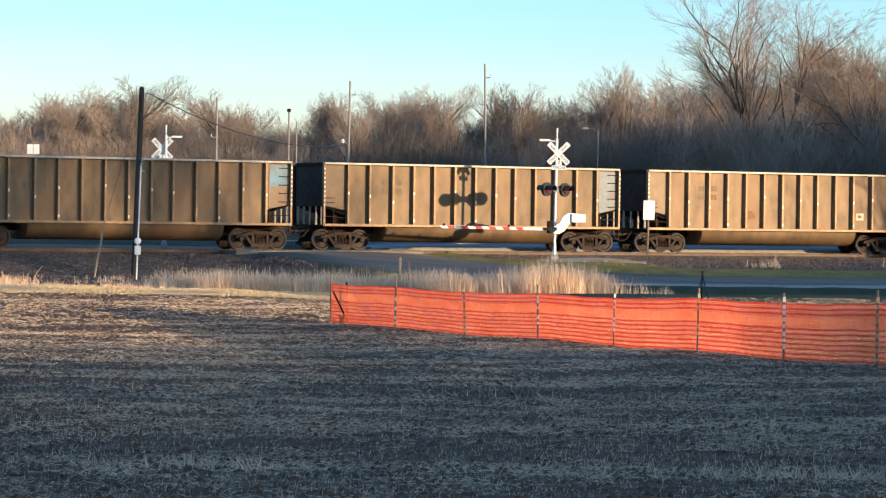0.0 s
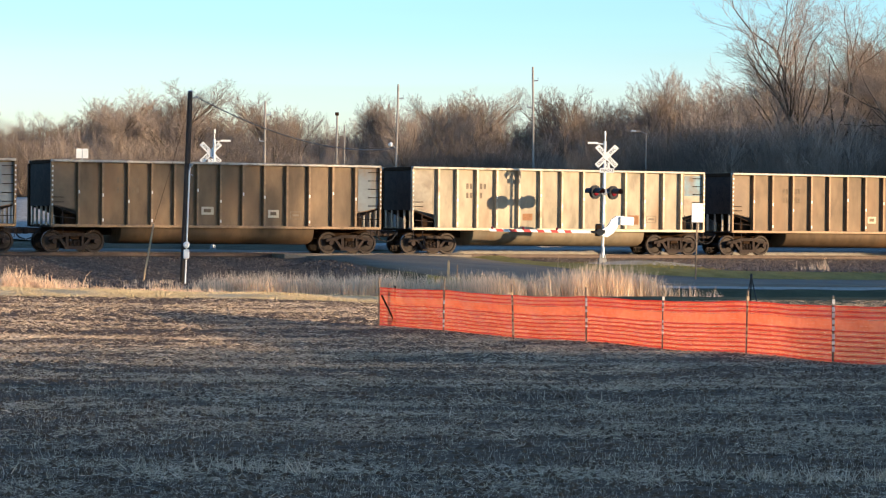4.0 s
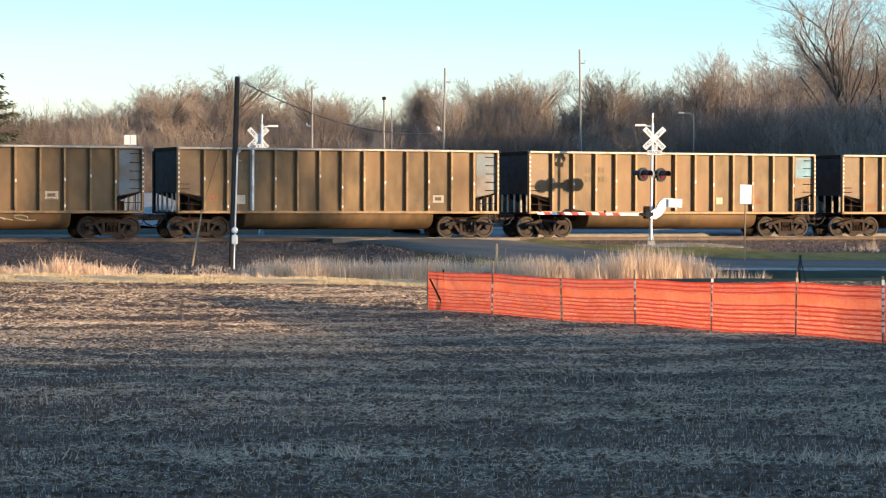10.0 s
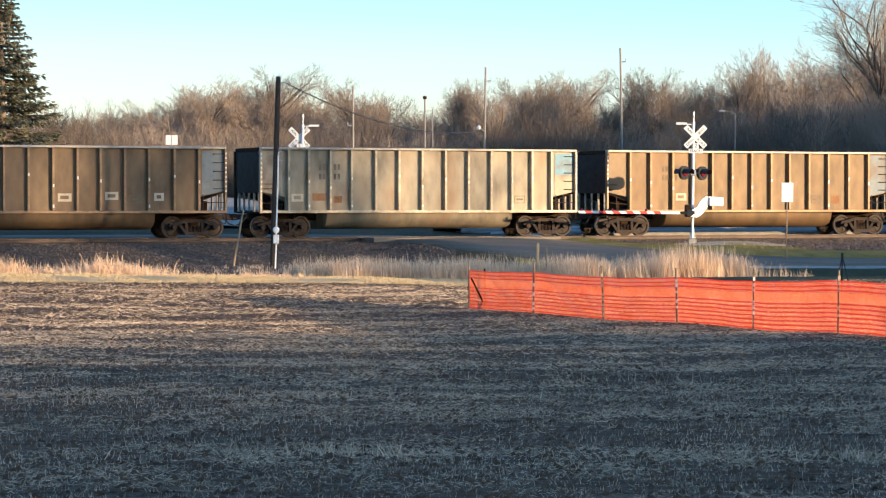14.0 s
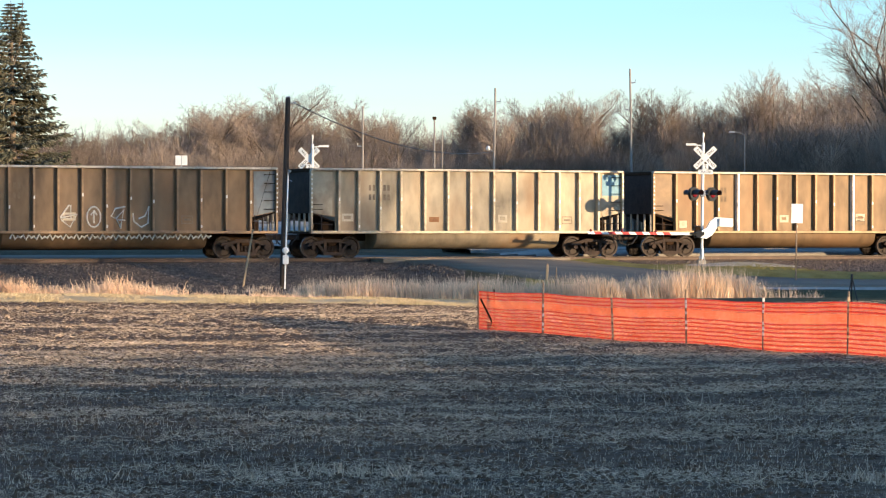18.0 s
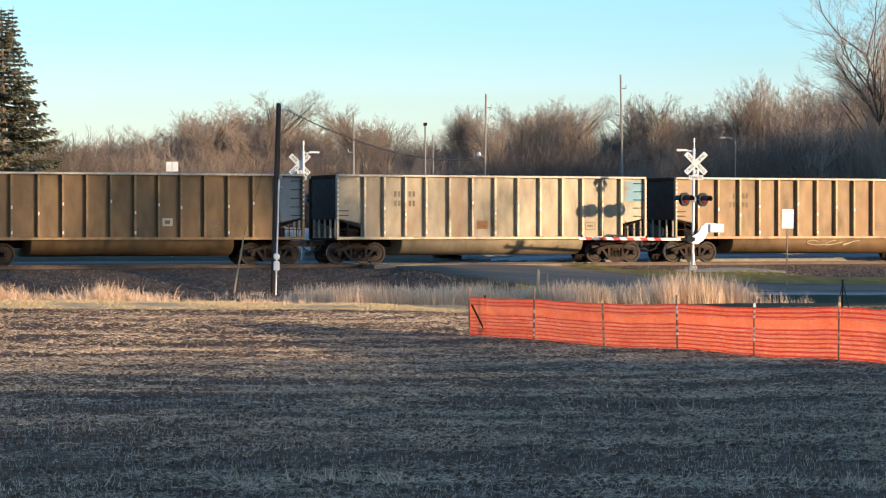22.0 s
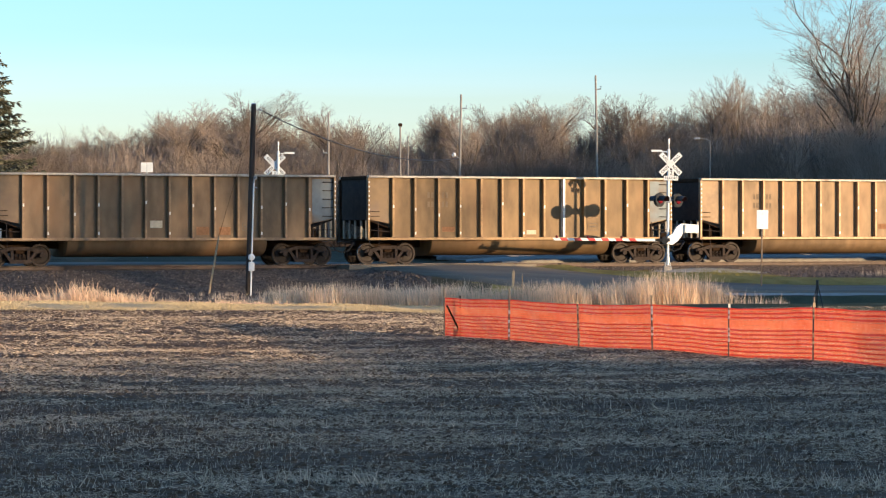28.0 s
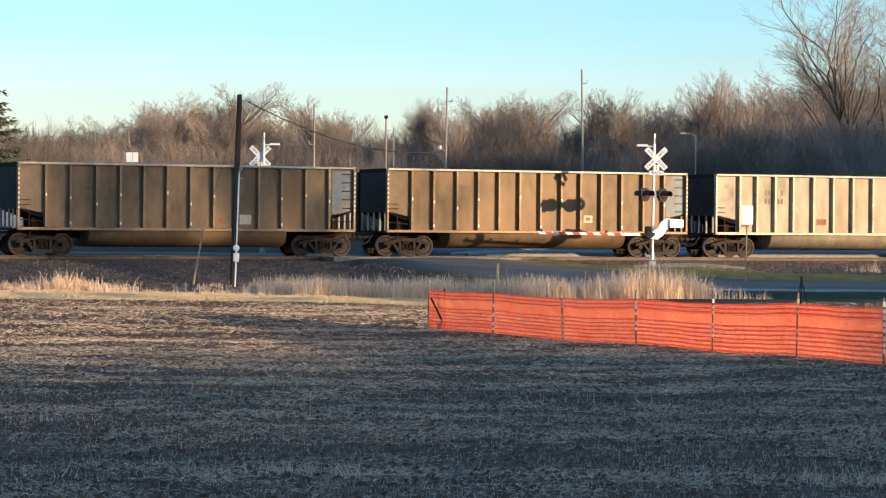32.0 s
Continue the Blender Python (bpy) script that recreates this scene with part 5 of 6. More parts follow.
def big_tree(seed, fx, y, z1, label, turn=0.0, lean=0.0, **kw):
    rng = random.Random(seed)
    z0 = z_at(fx, y)
    arr = grow(rng, z1 - z0, kw.pop("spread", 1.0), **kw)
    arr[arr[:, 8] == 0, 6:8] *= 0.62
    arr[arr[:, 8] == 1, 6:8] *= 0.8
    t = tagged(new("bare_tree"), label, "tree", "large bare trees by the woods")
    t.matrix_basis = pose(fx * y, y, z0, 0, lean, turn)
    thick = arr[:, 8] <= 1
    part("trunk", sticks("trunk", arr[thick], BARK, 7), None, t)
    part("crown", sticks("crown", arr[~thick], TWIG, 3), None, t)


big_tree(31, 0.1665, 152, 17.2, "large bare cottonwood with spreading limbs", 20, limbs=12, counts=(8, 6, 5), stems=3, fork=0.11, up=0.20, spread=0.88, clear=0.28, twig=0.007)
big_tree(36, 0.1735, 154, 14.2, "bare tree leaning out from the woods", 0, -20, limbs=8, counts=(7, 6, 4), up=0.24, spread=0.6, clear=0.5, twig=0.007)
big_tree(37, 0.1845, 160, 13.2, "tall bare tree with long upswept limbs", 80, limbs=14, counts=(8, 6, 5), up=0.24, spread=0.8, clear=0.34, twig=0.008)
big_tree(32, 0.198, 156, 12.6, "large bare tree with a rounded twiggy crown", 10, limbs=14, counts=(9, 8, 6), up=0.24, clear=0.30, twig=0.009)
big_tree(33, 0.214, 150, 12.5, "large dense bare tree at the wood's edge", 50, limbs=12, counts=(9, 7, 5), stems=2, up=0.24, twig=0.008)
big_tree(34, 0.236, 146, 14.5, "large dense bare tree with crooked limbs", 90, limbs=12, counts=(9, 7, 5), stems=2, up=0.2, spread=1.2)
big_tree(35, 0.140, 168, 10.8, "bare tree with a low spreading crown", 30, limbs=11, counts=(8, 7, 5), up=0.2, spread=1.1)
# unseen trees added where the wood's edge runs sunward, to shade its foot
edge_rng = random.Random(19)
for i in range(46):
    p, q = 121 + i * 1.1 + edge_rng.uniform(-0.8, 0.8), -32 + edge_rng.uniform(-6, 6)
    x, y = 0.59 * p + 0.808 * q, 0.808 * p - 0.59 * q
    plant(edge_rng.randrange(6), x / y, y, edge_rng.uniform(8.5, 11.5), 1.3)


# ---- undergrowth ----
def thicket_kind(seed, label):
    rng = random.Random(seed)
    stems, twigs = [], []
    for s in range(120):
        x, y = rng.uniform(-2.6, 2.6), rng.uniform(-1.2, 1.2)
        a, l = rng.uniform(0, 6.28), rng.uniform(1.6, 4.2)
        tilt = rng.uniform(0.05, 0.35)
        d = Vector((math.cos(a) * tilt, math.sin(a) * tilt, 1)).normalized()
        p, r = Vector((x, y, -0.1)), rng.uniform(0.008, 0.02)
        for i in range(5):
            q = p + d * l / 5
            stems.append((*p, *q, r, r * 0.8, 0))
            for b in range(5):
                w = (d + Vector((rng.gauss(0, 0.45), rng.gauss(0, 0.45), rng.gauss(0.2, 0.25)))).normalized()
                e = q + w * rng.uniform(0.4, 1.0)
                twigs.append((*q, *e, 0.006, 0.004, 1))
                for c in range(3):
                    w2 = (w + Vector((rng.gauss(0, 0.4), rng.gauss(0, 0.4), rng.gauss(0.15, 0.3)))).normalized()
                    m = q.lerp(e, rng.uniform(0.3, 0.95))
                    twigs.append((*m, *(m + w2 * rng.uniform(0.25, 0.55)), 0.0045, 0.003, 1))
            d = (d + Vector((rng.gauss(0, 0.12), rng.gauss(0, 0.12), 0))).normalized()
            p, r = q, r * 0.8
    t = tagged(new("thicket"), label, "shrub", "thickets under the woods")
    part("stem_tangle", sticks("stem_tangle", np.array(stems), BARK, 3), None, t)["kind"] = "stuff"
    part("brushwood", sticks("brushwood", np.array(twigs), TWIG, 3), None, t)["kind"] = "stuff"
    return t


thickets = [thicket_kind(s, lab) for s, lab in ((61, "dense leafless brown thicket under the woods"), (62, "tangled leafless grey-brown brushwood"), (63, "upright leafless reddish brush"))]
fx, n = -0.235, 0
while fx < 0.265:
    for d0, d1 in ((156, 163), (166, 178), (182, 205)):
        f, y = fx + wood_rng.uniform(-0.004, 0.004), wood_rng.uniform(d0, d1)
        m = pose(f * y, y, z_at(f, y), 0, 0, wood_rng.uniform(0, 360))
        src = thickets[n % 3]
        ob = src if n < 3 else copy_thing(src, m)
        k = wood_rng.uniform(0.8, 1.35)
        ob.matrix_basis = m @ Matrix.Diagonal((k, k, k * wood_rng.uniform(0.8, 1.15), 1))
        n += 1
    fx += 0.0115
fx = 0.095
while fx < 0.26:
    for d0 in (143, 150):
        y = d0 + wood_rng.uniform(-2, 2)
        ob = copy_thing(thickets[n % 3], Matrix())
        k = wood_rng.uniform(1.1, 1.6) * (0.75 + 0.25 * min(1, (fx - 0.09) / 0.05))
        ob.matrix_basis = pose(fx * y, y, z_at(fx, y), 0, 0, n * 37) @ Matrix.Diagonal((k, k, k, 1))
        n += 1
    fx += 0.012


# unseen brush added between those trees of the wood's edge, thickening their shade
for i in range(36):
    p, q = 122 + i * 1.3 + edge_rng.uniform(-0.6, 0.6), -32 + edge_rng.uniform(-5, 5)
    x, y = 0.59 * p + 0.808 * q, 0.808 * p - 0.59 * q
    k = edge_rng.uniform(1.6, 2.1)
    copy_thing(thickets[i % 3], pose(x, y, float(ground_z(x, y)), 0, 0, i * 47)).matrix_basis = pose(x, y, float(ground_z(x, y)), 0, 0, i * 47) @ Matrix.Diagonal((k, k, k * 1.35, 1))


# ---- spruce ----
def make_spruce(fx, y, z1):
    rng = random.Random(77)
    z0 = z_at(fx, y)
    H = z1 - z0
    t = tagged(new("spruce_tree"), "tall dark green spruce with drooping branches and cones", "tree")
    t.matrix_basis = pose(fx * y, y, z0)
    tr = Solid().tube([(0, 0, -0.2), (0, 0, H * 0.5), (-0.1, 0, H * 0.93), (-0.12, 0, H)], [0.24, 0.15, 0.05, 0.01], 8)
    tr.tube([(0, 0, H * 0.72), (0.45, 0.1, H * 0.85), (0.55, 0.1, H * 1.01)], [0.07, 0.05, 0.01], 6)
    part("trunk", tr, BARK, t)
    V, F = [], []
    limbs = []

    def spray(p, d, size):
        """A drooping tuft of needles: crossed narrow leaves."""
        side = d.cross(Vector((0, 0, 1)))
        side = side.normalized() if side.length > 0.01 else Vector((1, 0, 0))
        for a in (-0.9, -0.3, 0.3, 0.9, 2.2):
            e = (d * rng.uniform(0.5, 1) + side * a * 0.7 + Vector((0, 0, rng.uniform(-0.75, 0.12)))).normalized()
            w = e.cross(Vector((rng.gauss(0, 1), rng.gauss(0, 1), rng.gauss(0, 1)))).normalized() * size * 0.11
            q = p + e * size * rng.uniform(0.7, 1.2)
            m = p.lerp(q, 0.55)
            n = len(V)
            V.extend([tuple(p), tuple(m + w), tuple(q), tuple(m - w)])
            F.append((n, n + 1, n + 2, n + 3))

    for cx, cy, top, low, wide in ((-0.1, 0, H, 0.6, 4.7), (0.5, 0.1, H * 1.01, H * 0.78, 0.75)):
        z = low
        while z < top - 0.15:
            q = (top - z) / (top - low)
            reach = wide * (0.035 + 0.965 * q)
            for b in range(9 if wide > 2 else 5):
                a = rng.uniform(0, 6.28)
                l = reach * rng.uniform(0.65, 1.12)
                d = Vector((math.cos(a), math.sin(a), 0))
                n = max(3, int(l / 0.26))
                last = Vector((cx * min(1, z / H), cy, z))
                for i in range(1, n + 1):
                    f = i / n
                    droop = -0.30 * f * l * (0.8 - f * 0.75)
                    p = Vector((cx * min(1, z / H), cy, z)) + d * l * f + Vector((0, 0, droop))
                    limbs.append((*last, *p, 0.03 * (1.1 - f), 0.03 * (1.02 - f), 0))
                    if f > 0.15:
                        size = min(1.0, 0.35 + 0.35 * reach)
                        spray(p, d, size * rng.uniform(0.30, 0.48))
                        spray(p + Vector((rng.gauss(0, 0.16), rng.gauss(0, 0.16), -0.03)) * size, d, size * rng.uniform(0.22, 0.36))
                        spray(p + Vector((rng.gauss(0, 0.12), rng.gauss(0, 0.12), -0.08)) * size, d, size * rng.uniform(0.28, 0.42))
                    last = p
            z += 0.24 if q > 0.2 else 0.17
    part("branchwork", sticks("branchwork", np.array(limbs), BARK, 3), None, t)
    nd = part("needles", mesh_arrays("needles", np.array(V), np.array(F), [NEEDLE]), None, t, "dark green drooping needle sprays")


make_spruce(-0.1705, 150.0, 14.1)

# ---- unseen trees and hedge, added towards the low sun to shade field and train ----
def sunward(p, q):
    return 0.59 * p + 0.808 * q, 0.808 * p - 0.59 * q


def shade_tree(kind, p, q, h, wide=1.0):
    x, y = sunward(p, q)
    t, h0 = kinds[kind]
    z0 = float(ground_z(x, y))
    ob = copy_thing(t, Matrix())
    ob["group"] = "trees along the lane"
    ob.matrix_basis = Matrix.Translation((x, y, z0)) @ Matrix.Rotation(p, 4, "Z") @ Matrix.Diagonal((h / h0 * wide, h / h0 * wide, h / h0, 1))


shade_rng = random.Random(3)
for i in range(30):
    shade_tree(shade_rng.randrange(6), -16 + i * 2.0 + shade_rng.uniform(-0.8, 0.8), 66 + shade_rng.uniform(-5, 5), shade_rng.uniform(6.9, 8.5), 1.3)
brush_top = [max(v.co.z for v in t.children[1].data.vertices) for t in thickets]
# hedge out of view, its height set by where the field's shade ends
for i in range(58):
    p, q = -18 + i * 1.02 + shade_rng.uniform(-0.7, 0.7), 64 + shade_rng.uniform(-2.5, 2.5)
    x, y = sunward(p, q)
    ob = copy_thing(thickets[i % 3], Matrix())
    ob["group"] = "hedge along the lane"
    h = shade_rng.uniform(0.955, 1.0) * 7.6 / brush_top[i % 3]
    ob.matrix_basis = Matrix.Translation((x, y, float(ground_z(x, y)))) @ Matrix.Rotation(i, 4, "Z") @ Matrix.Diagonal((1.2, 1.2, h, 1))
# unseen brush added beyond the road's bend, whose shade lies over ditch and road
for i in range(54):
    p, q = 71.5 + i * 0.86 + shade_rng.uniform(-0.5, 0.5), 20 + shade_rng.uniform(-2, 2)
    # left open here, so that the tall grass clump stays in sun
    if 76.5 < p < 90:
        continue
    x, y = sunward(p, q)
    ob = copy_thing(thickets[i % 3], Matrix())
    ob["group"] = "brush beyond the road"
    h = shade_rng.uniform(0.94, 1.02) * (6.95 if p < 79 else 7.4 if p < 97 else 6.9) / brush_top[i % 3]
    ob.matrix_basis = Matrix.Translation((x, y, float(ground_z(x, y)))) @ Matrix.Rotation(i * 1.3, 4, "Z") @ Matrix.Diagonal((1.3, 1.3, h, 1))
# unseen high-crowned trees, added for their thin shade across the train
lane, _ = tree_kind(140, 21.5, 1.25, "tall bare tree out of view with a high wide crown, shading the train", "trees along the lane", limbs=13, counts=(9, 7, 5), up=0.2, clear=0.54, twig=0.014)
for i, (p, q) in enumerate(((72, 50), (75.5, 54), (79, 47), (82.5, 53), (86, 50), (69, 46), (89, 54))):
    x, y = sunward(p, q)
    m = pose(x, y, float(ground_z(x, y)), 0, 0, 70 * i)
    if i:
        copy_thing(lane, m)
    else:
        lane.matrix_basis = m


# ---- grasses, stubble and stones ----
def blades(name, root, direction, length, width, bend, mat, label, category, seg=2, rolled=False):
    """Curved, tapering blades from arrays of roots, leaning directions and sizes, as one piece of stuff."""
    n = len(root)
    rs = np.random.RandomState(len(name) + n)
    face = rs.normal(0.6, 0.8, n)
    wv = np.stack([np.cos(face), np.sin(face), np.zeros(n)], -1)
    if rolled:
        wv = np.cross(direction, rs.normal(0, 1, (n, 3)))
        wv /= np.linalg.norm(wv, axis=1, keepdims=True)
    wv = wv * width[:, None] / 2
    V = np.zeros((n, 2 * seg + 2, 3))
    p = root.copy()
    d = direction / np.linalg.norm(direction, axis=1, keepdims=True)
    for k in range(seg + 1):
        taper = 1.0 - 0.85 * (k / seg)
        V[:, 2 * k], V[:, 2 * k + 1] = p - wv * taper, p + wv * taper
        p = p + d * (length / seg)[:, None]
        d = d + bend
        d /= np.linalg.norm(d, axis=1, keepdims=True)
    base = (np.arange(n) * (2 * seg + 2))[:, None]
    Q = np.concatenate([base + np.array([[2 * k, 2 * k + 1, 2 * k + 3, 2 * k + 2]]) for k in range(seg)], 0)
    return tagged(new(name, mesh_arrays(name, V.reshape(-1, 3), Q, [mat])), label, category, kind="stuff")


def on_ground(x, y, sink=0.02):
    return np.stack([x, y, ground_z(x, y) - sink], -1)


rs = np.random.RandomState(12)


def patchy(x, y, seed=0.0, size=1.0):
    """A smooth patchiness from 0 to 1."""
    f = np.sin(x / (1.3 * size) + seed + 0.8 * np.sin(y / (2.1 * size))) * np.sin(y / (1.7 * size) + 1.7 * seed + 0.9 * np.sin(x / (2.9 * size)))
    return 0.5 + 0.5 * f


def track_points(n, s0, s1, v0, v1):
    s, v = rs.uniform(s0, s1, n), rs.uniform(v0, v1, n)
    return s, v, s * CA - v * SA, BASE + s * SA + v * CA


def tall_grass(name, n, s0, s1, v0, v1, height, mat, label, keep=0.45, width=0.022, lean=0.22, seed=0.0, tuft=9, droop=0.10, rise=0.75, seg=3):
    """Blades that fan out of tufts; the tufts stand thicker in patches and thin out to the edges."""
    s, v, x, y = track_points(n // tuft, s0, s1, v0, v1)
    m = len(s)
    pt = patchy(x, y, seed, 0.6)
    edge = np.minimum(smooth(s0, s0 + 1.5, s), 1 - smooth(s1 - 1.5, s1, s)) * np.minimum(smooth(v0, v0 + 0.8, v), 1 - smooth(v1 - 0.8, v1, v))
    ok = (rs.uniform(0, 1, m) < (keep + (1 - keep) * pt)) & (rs.uniform(0, 1, m) < 0.04 + edge) & (off_road(s, v) > 3.9)
    size = rs.uniform(0.6, 1.15, m)[ok]
    x, y, pt = (np.repeat(q[ok], tuft) for q in (x, y, pt))
    size = np.repeat(size, tuft)
    n = len(x)
    x, y = x + rs.normal(0, 0.07, n), y + rs.normal(0, 0.07, n)
    a = rs.uniform(0, 2 * np.pi, n)
    t = np.abs(rs.normal(0, lean, n))
    d = np.stack([np.cos(a) * t - 0.06, np.sin(a) * t, np.ones(n)], -1)
    length = height * rs.uniform(0.55, 1.1, n) * (1.2 - rise + rise * pt) * size
    bend = np.stack([np.cos(a) * t * 0.6, np.sin(a) * t * 0.6, -droop * rs.uniform(0, 1, n)], -1)
    return blades(name, on_ground(x, y), d, length, width * rs.uniform(0.6, 1.5, n), bend, mat, label, "grass", seg)


tall_grass("tall_grass", 36000, -15.5, 2.8, -22.4, -18.4, 0.78, STRAW, "tall dry straw-coloured grass in the ditch", keep=0.85, rise=0.3)
tall_grass("tall_grass", 8000, -3.0, 2.8, -22.6, -19.8, 1.12, STRAW, "tallest clump of dry straw-coloured grass", keep=0.5, rise=0.4)
tall_grass("tall_grass", 6000, -14.5, -5.0, -21.5, -17.5, 0.75, STRAW, "dry straw-coloured grass along the ditch", keep=0.2, seed=2)
tall_grass("tall_grass", 26000, -36.0, -19.5, -24.6, -20.8, 0.66, GOLDEN, "thick matted golden grass at the field edge", keep=0.02, rise=1.0, lean=0.7, droop=0.6, seed=4, width=0.026)
tall_grass("tall_grass", 6000, -21.5, -14.5, -23.9, -21.0, 0.26, GOLDEN, "short matted grass by the pole", keep=0.15, lean=0.8, droop=0.6)
tall_grass("tall_grass", 900, 3.6, 5.6, -21.5, -19.0, 0.55, STRAW, "sparse dry weeds in the ditch", keep=0.1, seed=1)
tall_grass("tall_grass", 5500, -30.0, -4.0, -16.0, -4.0, 0.28, STRAW, "sparse dry weeds on the railway bank", keep=0.0, seed=3)
tall_grass("tall_grass", 900, 18.0, 20.4, -6.4, -4.6, 0.5, STRAW, "dry grass tuft on the ballast edge", keep=0.3, seed=7)
tall_grass("tall_grass", 500, 25.5, 27.3, -6.6, -5.0, 0.5, STRAW, "dry grass tuft on the ballast edge", keep=0.3, seed=5)
tall_grass("verge_grass", 30000, -2.0, 34.0, -12.5, -6.6, 0.12, VERGE, "short green verge grass", keep=0.6, width=0.035, lean=0.5, seg=1)
tall_grass("verge_grass", 12000, 3.8, 15.0, -7.4, -1.9, 0.10, VERGE, "short olive grass before the signal", keep=0.6, width=0.035, lean=0.5, seg=1)
tall_grass("verge_grass", 170000, -40.0, -2.5, -29.0, -24.2, 0.085, TURF, "short yellowing grass of the field strip", keep=0.9, width=0.034, lean=0.4, tuft=4, seg=1)


def field_points(n, y0, y1, power):
    u = rs.uniform(0, 1, n)
    y = y0 + (y1 - y0) * u ** power
    x = y * rs.uniform(-0.215, 0.245, n)
    s, v = track_of(x, y)
    ok = v < -27.9
    return x[ok], y[ok]


wave_rng = np.random.RandomState(40)
WAVES = [(2 * np.pi / wl * np.cos(an), 2 * np.pi / wl * np.sin(an), ph, wl ** 0.25) for wl, an, ph in zip(np.geomspace(0.16, 6.0, 34), wave_rng.uniform(0, np.pi, 34), wave_rng.uniform(0, 6.28, 34))]


def mottled(x, y):
    """Uneven cover of straw at many sizes, from 0 to 1."""
    f = sum(w * np.cos(kx * x + ky * y + ph) for kx, ky, ph, w in WAVES)
    f = f / np.sqrt(sum(w * w for *_, w in WAVES) / 2)
    return smooth(-1.1, 1.3, f)


def scatter(name, x, y, tilt, length, width, label, category, seg, along=None):
    n = len(x)
    a = rs.uniform(0, 2 * np.pi, n) if along is None else rs.normal(0.0, along, n) + np.pi * rs.randint(0, 2, n)
    t = tilt
    d = np.stack([np.cos(a) * np.cos(t), np.sin(a) * np.cos(t), np.sin(t)], -1)
    blades(name, on_ground(x, y, 0.0), d, length, width, np.stack([0 * a, 0 * a, -0.06 * np.ones(n)], -1), STUBBLE, label, category, seg, rolled=True)


# bands of straw and bare rows run across the view
BANDS = [(0, 0.5), (16.7, 0.45), (17.8, 0.32), (18.7, 0.8), (19.9, 0.32), (22.9, 0.30), (24.7, 0.58), (26.1, 0.60), (28.0, 0.42), (30.8, 0.33), (33.7, 0.36), (37.1, 0.52), (41.4, 0.42), (47.7, 0.62), (53.0, 0.46), (58.0, 0.58), (63.0, 0.50), (70.0, 0.62), (80.0, 0.80), (100.0, 0.9)]


def cover(x, y):
    """How much straw lies at a place, from 0 to 1."""
    yy = y + 0.02 * x + 0.25 * np.sin(x * 0.5) + 0.12 * np.sin(x * 1.7 + 1)
    b = np.interp(yy, [p for p, _ in BANDS], [q for _, q in BANDS])
    return np.clip(b * 0.8 + 0.65 * (mottled(x, y) - 0.45), 0.05, 1.0)


# standing stubble, short, in drilled rows across the view
x, y = field_points(150000, 15.5, 90, 1.25)
row = 0.38
yr = np.round((y + 0.02 * x) / row) * row - 0.02 * x + rs.normal(0, 0.05, len(y))
keep = rs.uniform(0, 1, len(x)) < 0.25 + 0.5 * mottled(x + 40, y)
x, y = x[keep], yr[keep]
n = len(x)
scatter("stubble", x, y, rs.uniform(0.6, 1.57, n), rs.uniform(0.02, 0.065, n) * np.clip(y / 24, 0.6, 1), rs.uniform(0.003, 0.006, n), "short bleached standing stubble in rows", "stubble", 1)
# rows where the stalks were left longer
px, py = [], []
for d0, n in ((18.7, 1000), (18.3, 420), (24.9, 260), (26.2, 200), (31.0, 260), (36.5, 300)):
    xx = d0 * rs.uniform(-0.2, 0.24, n)
    ok = rs.uniform(0, 1, n) < smooth(0.3, 0.8, mottled(xx * 0.8 + 7 * d0, 0 * xx))
    px.append(xx[ok])
    py.append((d0 + rs.normal(0, 0.10, n) - 0.02 * xx)[ok])
x, y = np.concatenate(px), np.concatenate(py)
n = len(x)
scatter("stubble", x, y, rs.uniform(0.5, 1.5, n), rs.uniform(0.06, 0.14, n), rs.uniform(0.007, 0.012, n), "longer bleached stalks in uneven rows", "stubble", 1)
# straw litter lying between the rows
x, y = field_points(520000, 15.5, 92, 0.85)
keep = rs.uniform(0, 1, len(x)) < cover(x, y) ** 1.5
x, y = x[keep], y[keep]
n = len(x)
scatter("straw_litter", x, y, np.abs(rs.normal(0.12, 0.2, n)), rs.uniform(0.025, 0.12, n) * np.clip(y / 40, 0.3, 1.2), rs.uniform(0.004, 0.013, n) * np.clip(y / 32, 0.4, 1.4), "loose bleached straw lying on the soil", "straw", 1, along=0.6)

x, y = field_points(330000, 15.5, 38, 0.9)
keep = rs.uniform(0, 1, len(x)) < cover(x, y) ** 2
x, y = x[keep], y[keep]
n = len(x)
scatter("straw_litter", x, y, np.abs(rs.normal(0.15, 0.25, n)), rs.uniform(0.015, 0.06, n), rs.uniform(0.003, 0.007, n), "fine bleached chaff and straw on the soil", "straw", 1, along=0.8)


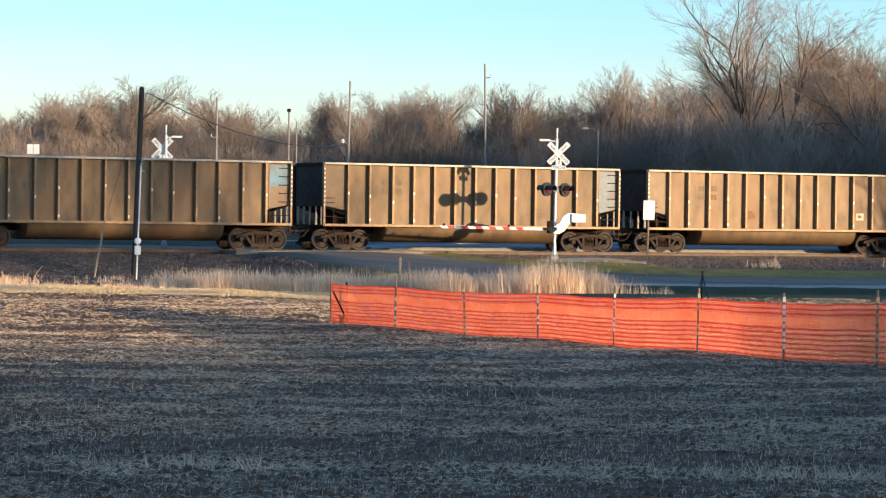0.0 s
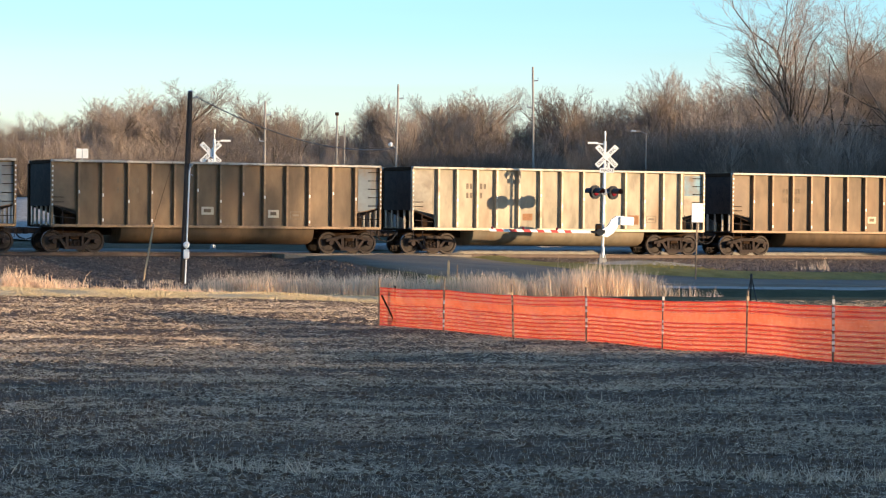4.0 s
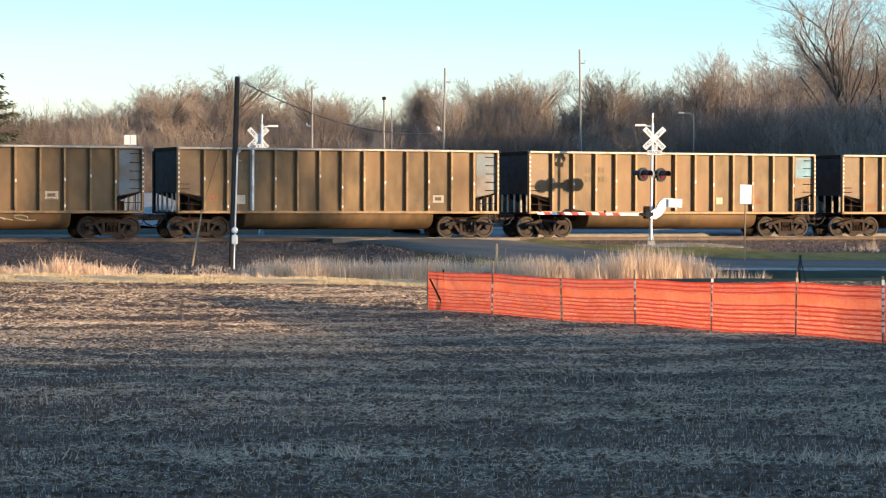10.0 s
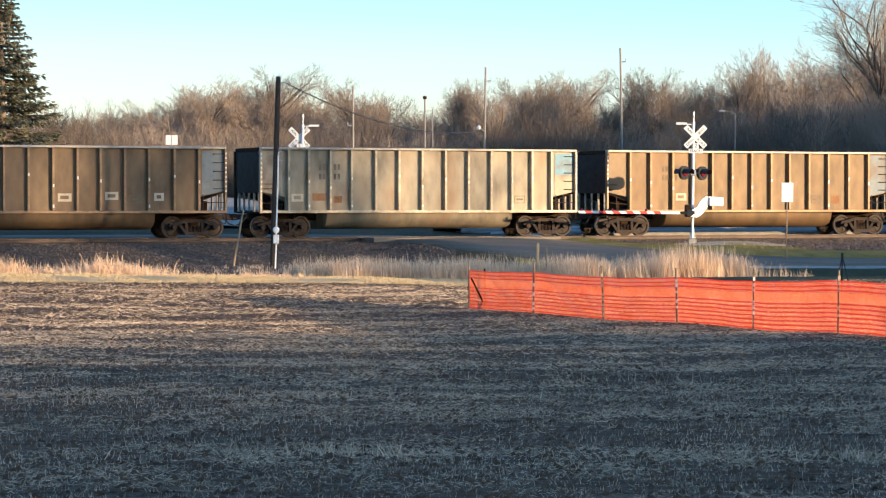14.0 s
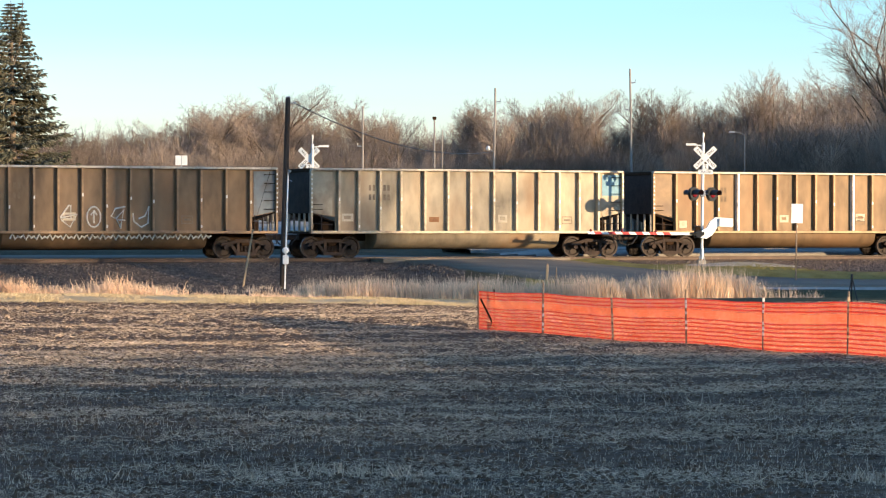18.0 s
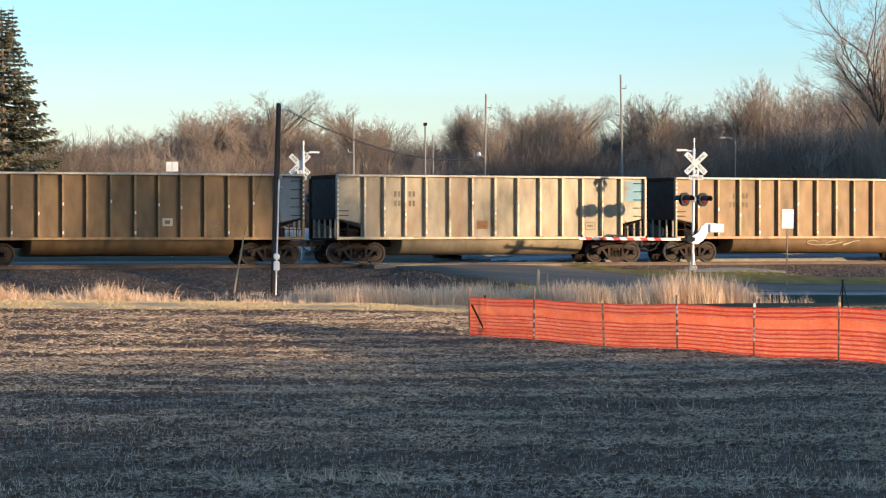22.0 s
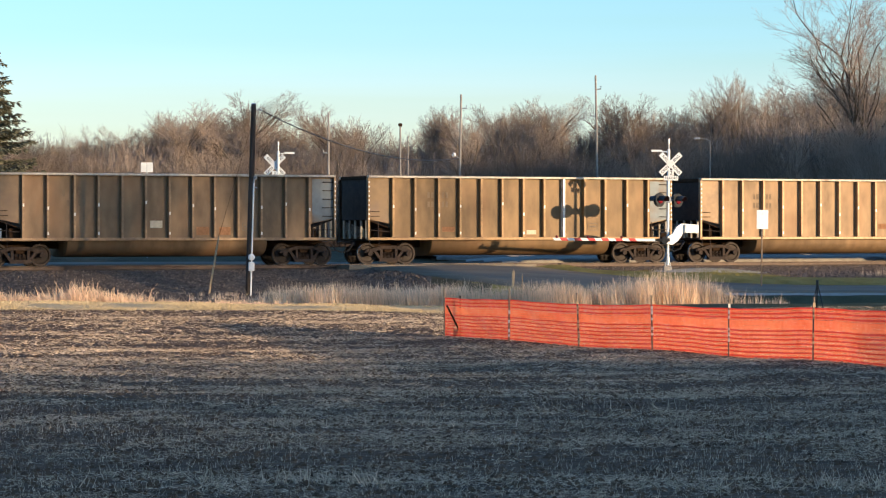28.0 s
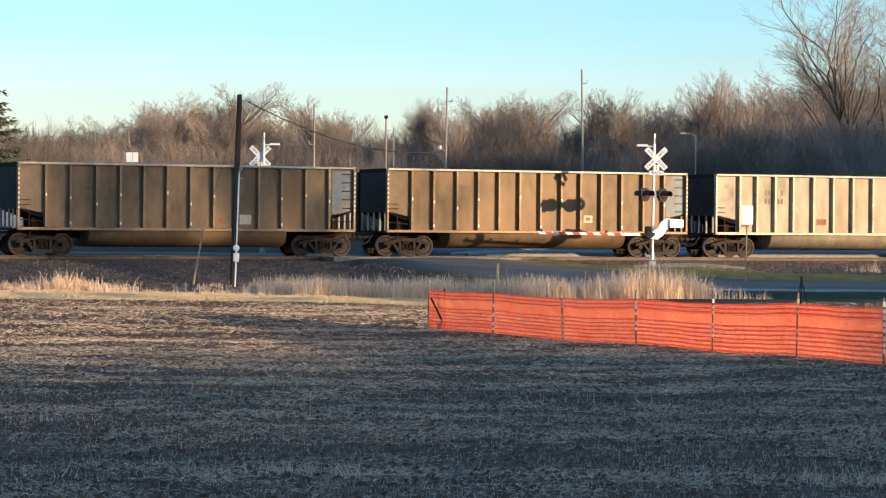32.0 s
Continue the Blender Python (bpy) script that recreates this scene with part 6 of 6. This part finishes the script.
def stones(name, n, s0, s1, v0, v1, size, mat, label, lift=0.0, mound=False):
    s, v, x, y = track_points(n, s0, s1, v0, v1)
    on = np.hypot((s - 11.4) / 2.8, (v + 4.0) / 1.7) < 1.0
    ok = (on if mound else ~on & (v > ballast_edge(s))) & (off_road(s, v) > 3.5)
    x, y, n = x[ok], y[ok], int(ok.sum())
    c = np.stack([x, y, ground_z(x, y) + lift], -1)
    oct_v = np.array([(1, 0, 0), (0, 1, 0), (-1, 0, 0), (0, -1, 0), (0, 0, 1), (0, 0, -0.6)], float)
    r = size * rs.uniform(0.5, 1.3, n)
    V = c[:, None] + oct_v[None] * r[:, None, None] * rs.uniform(0.6, 1.2, (n, 6, 1)) + rs.normal(0, 0.12, (n, 6, 3)) * r[:, None, None]
    T = np.array([(0, 1, 4), (1, 2, 4), (2, 3, 4), (3, 0, 4), (1, 0, 5), (2, 1, 5), (3, 2, 5), (0, 3, 5)])
    Q = ((np.arange(n) * 6)[:, None, None] + T[None]).reshape(-1, 3)
    return tagged(new(name, mesh_arrays(name, V.reshape(-1, 3), Q, [mat])), label, "stones", kind="stuff")


stones("ballast_stones", 16000, -26, 32, -4.8, 0.75, 0.045, STONE, "loose grey-brown railway ballast stones")
stones("ballast_stones", 9000, -34, -3, -15, -4.8, 0.06, STONE, "stones and clods on the railway bank")
stones("ballast_stones", 5000, -26, 32, 0.95, 2.25, 0.04, STONE, "ballast stones between the rails", -0.02)
stones("gravel_stones", 9000, 8.0, 14.8, -6.0, -2.0, 0.04, GRAVEL, "pale loose gravel at the signal base", mound=True)
stones("ballast_stones", 12000, 6, 34, -8.2, -2.6, 0.065, STONE, "coarse brown ballast stones beside the track")
# clods and chaff of the worked soil
x, y = field_points(32000, 15.5, 90, 1.1)
n = len(x)
c = on_ground(x, y, 0.0)
oct_v = np.array([(1, 0, 0), (0, 1, 0), (-1, 0, 0), (0, -1, 0), (0, 0, 0.7), (0, 0, -0.6)], float)
r = 0.026 * rs.uniform(0.3, 1.5, n)
V = c[:, None] + oct_v[None] * r[:, None, None] * rs.uniform(0.6, 1.3, (n, 6, 1))
T = np.array([(0, 1, 4), (1, 2, 4), (2, 3, 4), (3, 0, 4), (1, 0, 5), (2, 1, 5), (3, 2, 5), (0, 3, 5)])
tagged(new("soil_clods", mesh_arrays("soil_clods", V.reshape(-1, 3), ((np.arange(n) * 6)[:, None, None] + T[None]).reshape(-1, 3), [SOIL])), "small dark clods of field soil", "soil", kind="stuff")


# ---- pale bank beyond the tracks ----
def make_bank():
    V, Q = [], []
    xs = np.linspace(-0.24, -0.055, 40)
    prof = [(131.0, 0.35, 0.35), (134.5, 1.05, 1.05), (141.0, 2.3, 1.55), (147.0, 2.5, 1.6), (152.0, 0.4, 0.4)]
    for fx in xs:
        t = float(np.clip((fx + 0.125) / 0.05, 0, 1))
        for y, a, b in prof:
            V.append((fx * y, y, a + (b - a) * t + 0.05 * math.sin(fx * 400 + y)))
    k = len(prof)
    for i in range(len(xs) - 1):
        for j in range(k - 1):
            Q.append((i * k + j, i * k + k + j, i * k + k + j + 1, i * k + j + 1))
    me = mesh_arrays("gravel_bank", np.array(V), np.array(Q), [GRAVEL])
    tagged(new("gravel_bank", me), "pale gravel bank beyond the far road", "bank", kind="structure")


make_bank()


# ---- what moves ----
def motions():
    for k, c in cars:
        walk(c, [(t, TRACK @ pose(lead(k, t), 0, 0)) for t in (0, 3, 6, 7.5, 9, 11, 13, 16, 19, 21, 23, 25.5, 28, 30, 32)])
    # all wheels roll alike: one turn for the leading and one for the trailing axle of a truck
    step = 1 / 30
    turn = SPEED / 0.4575
    for w, x in first_wheels[:2]:
        walk(w, [(i * step, pose(x, 0, 0.4575) @ Matrix.Rotation(-turn * i * step, 4, "Y")) for i in range(961)])
    for k, c in cars:
        for o in c.children_recursive:
            if o.name.split(".")[0] == "wheelset" and o.animation_data is None:
                src = first_wheels[0 if o.location.x < 0 else 1][0]
                o.rotation_mode = "QUATERNION"
                o.animation_data_create()
                o.animation_data.action = src.animation_data.action
                o.animation_data.action_slot = src.animation_data.action_slot


motions()
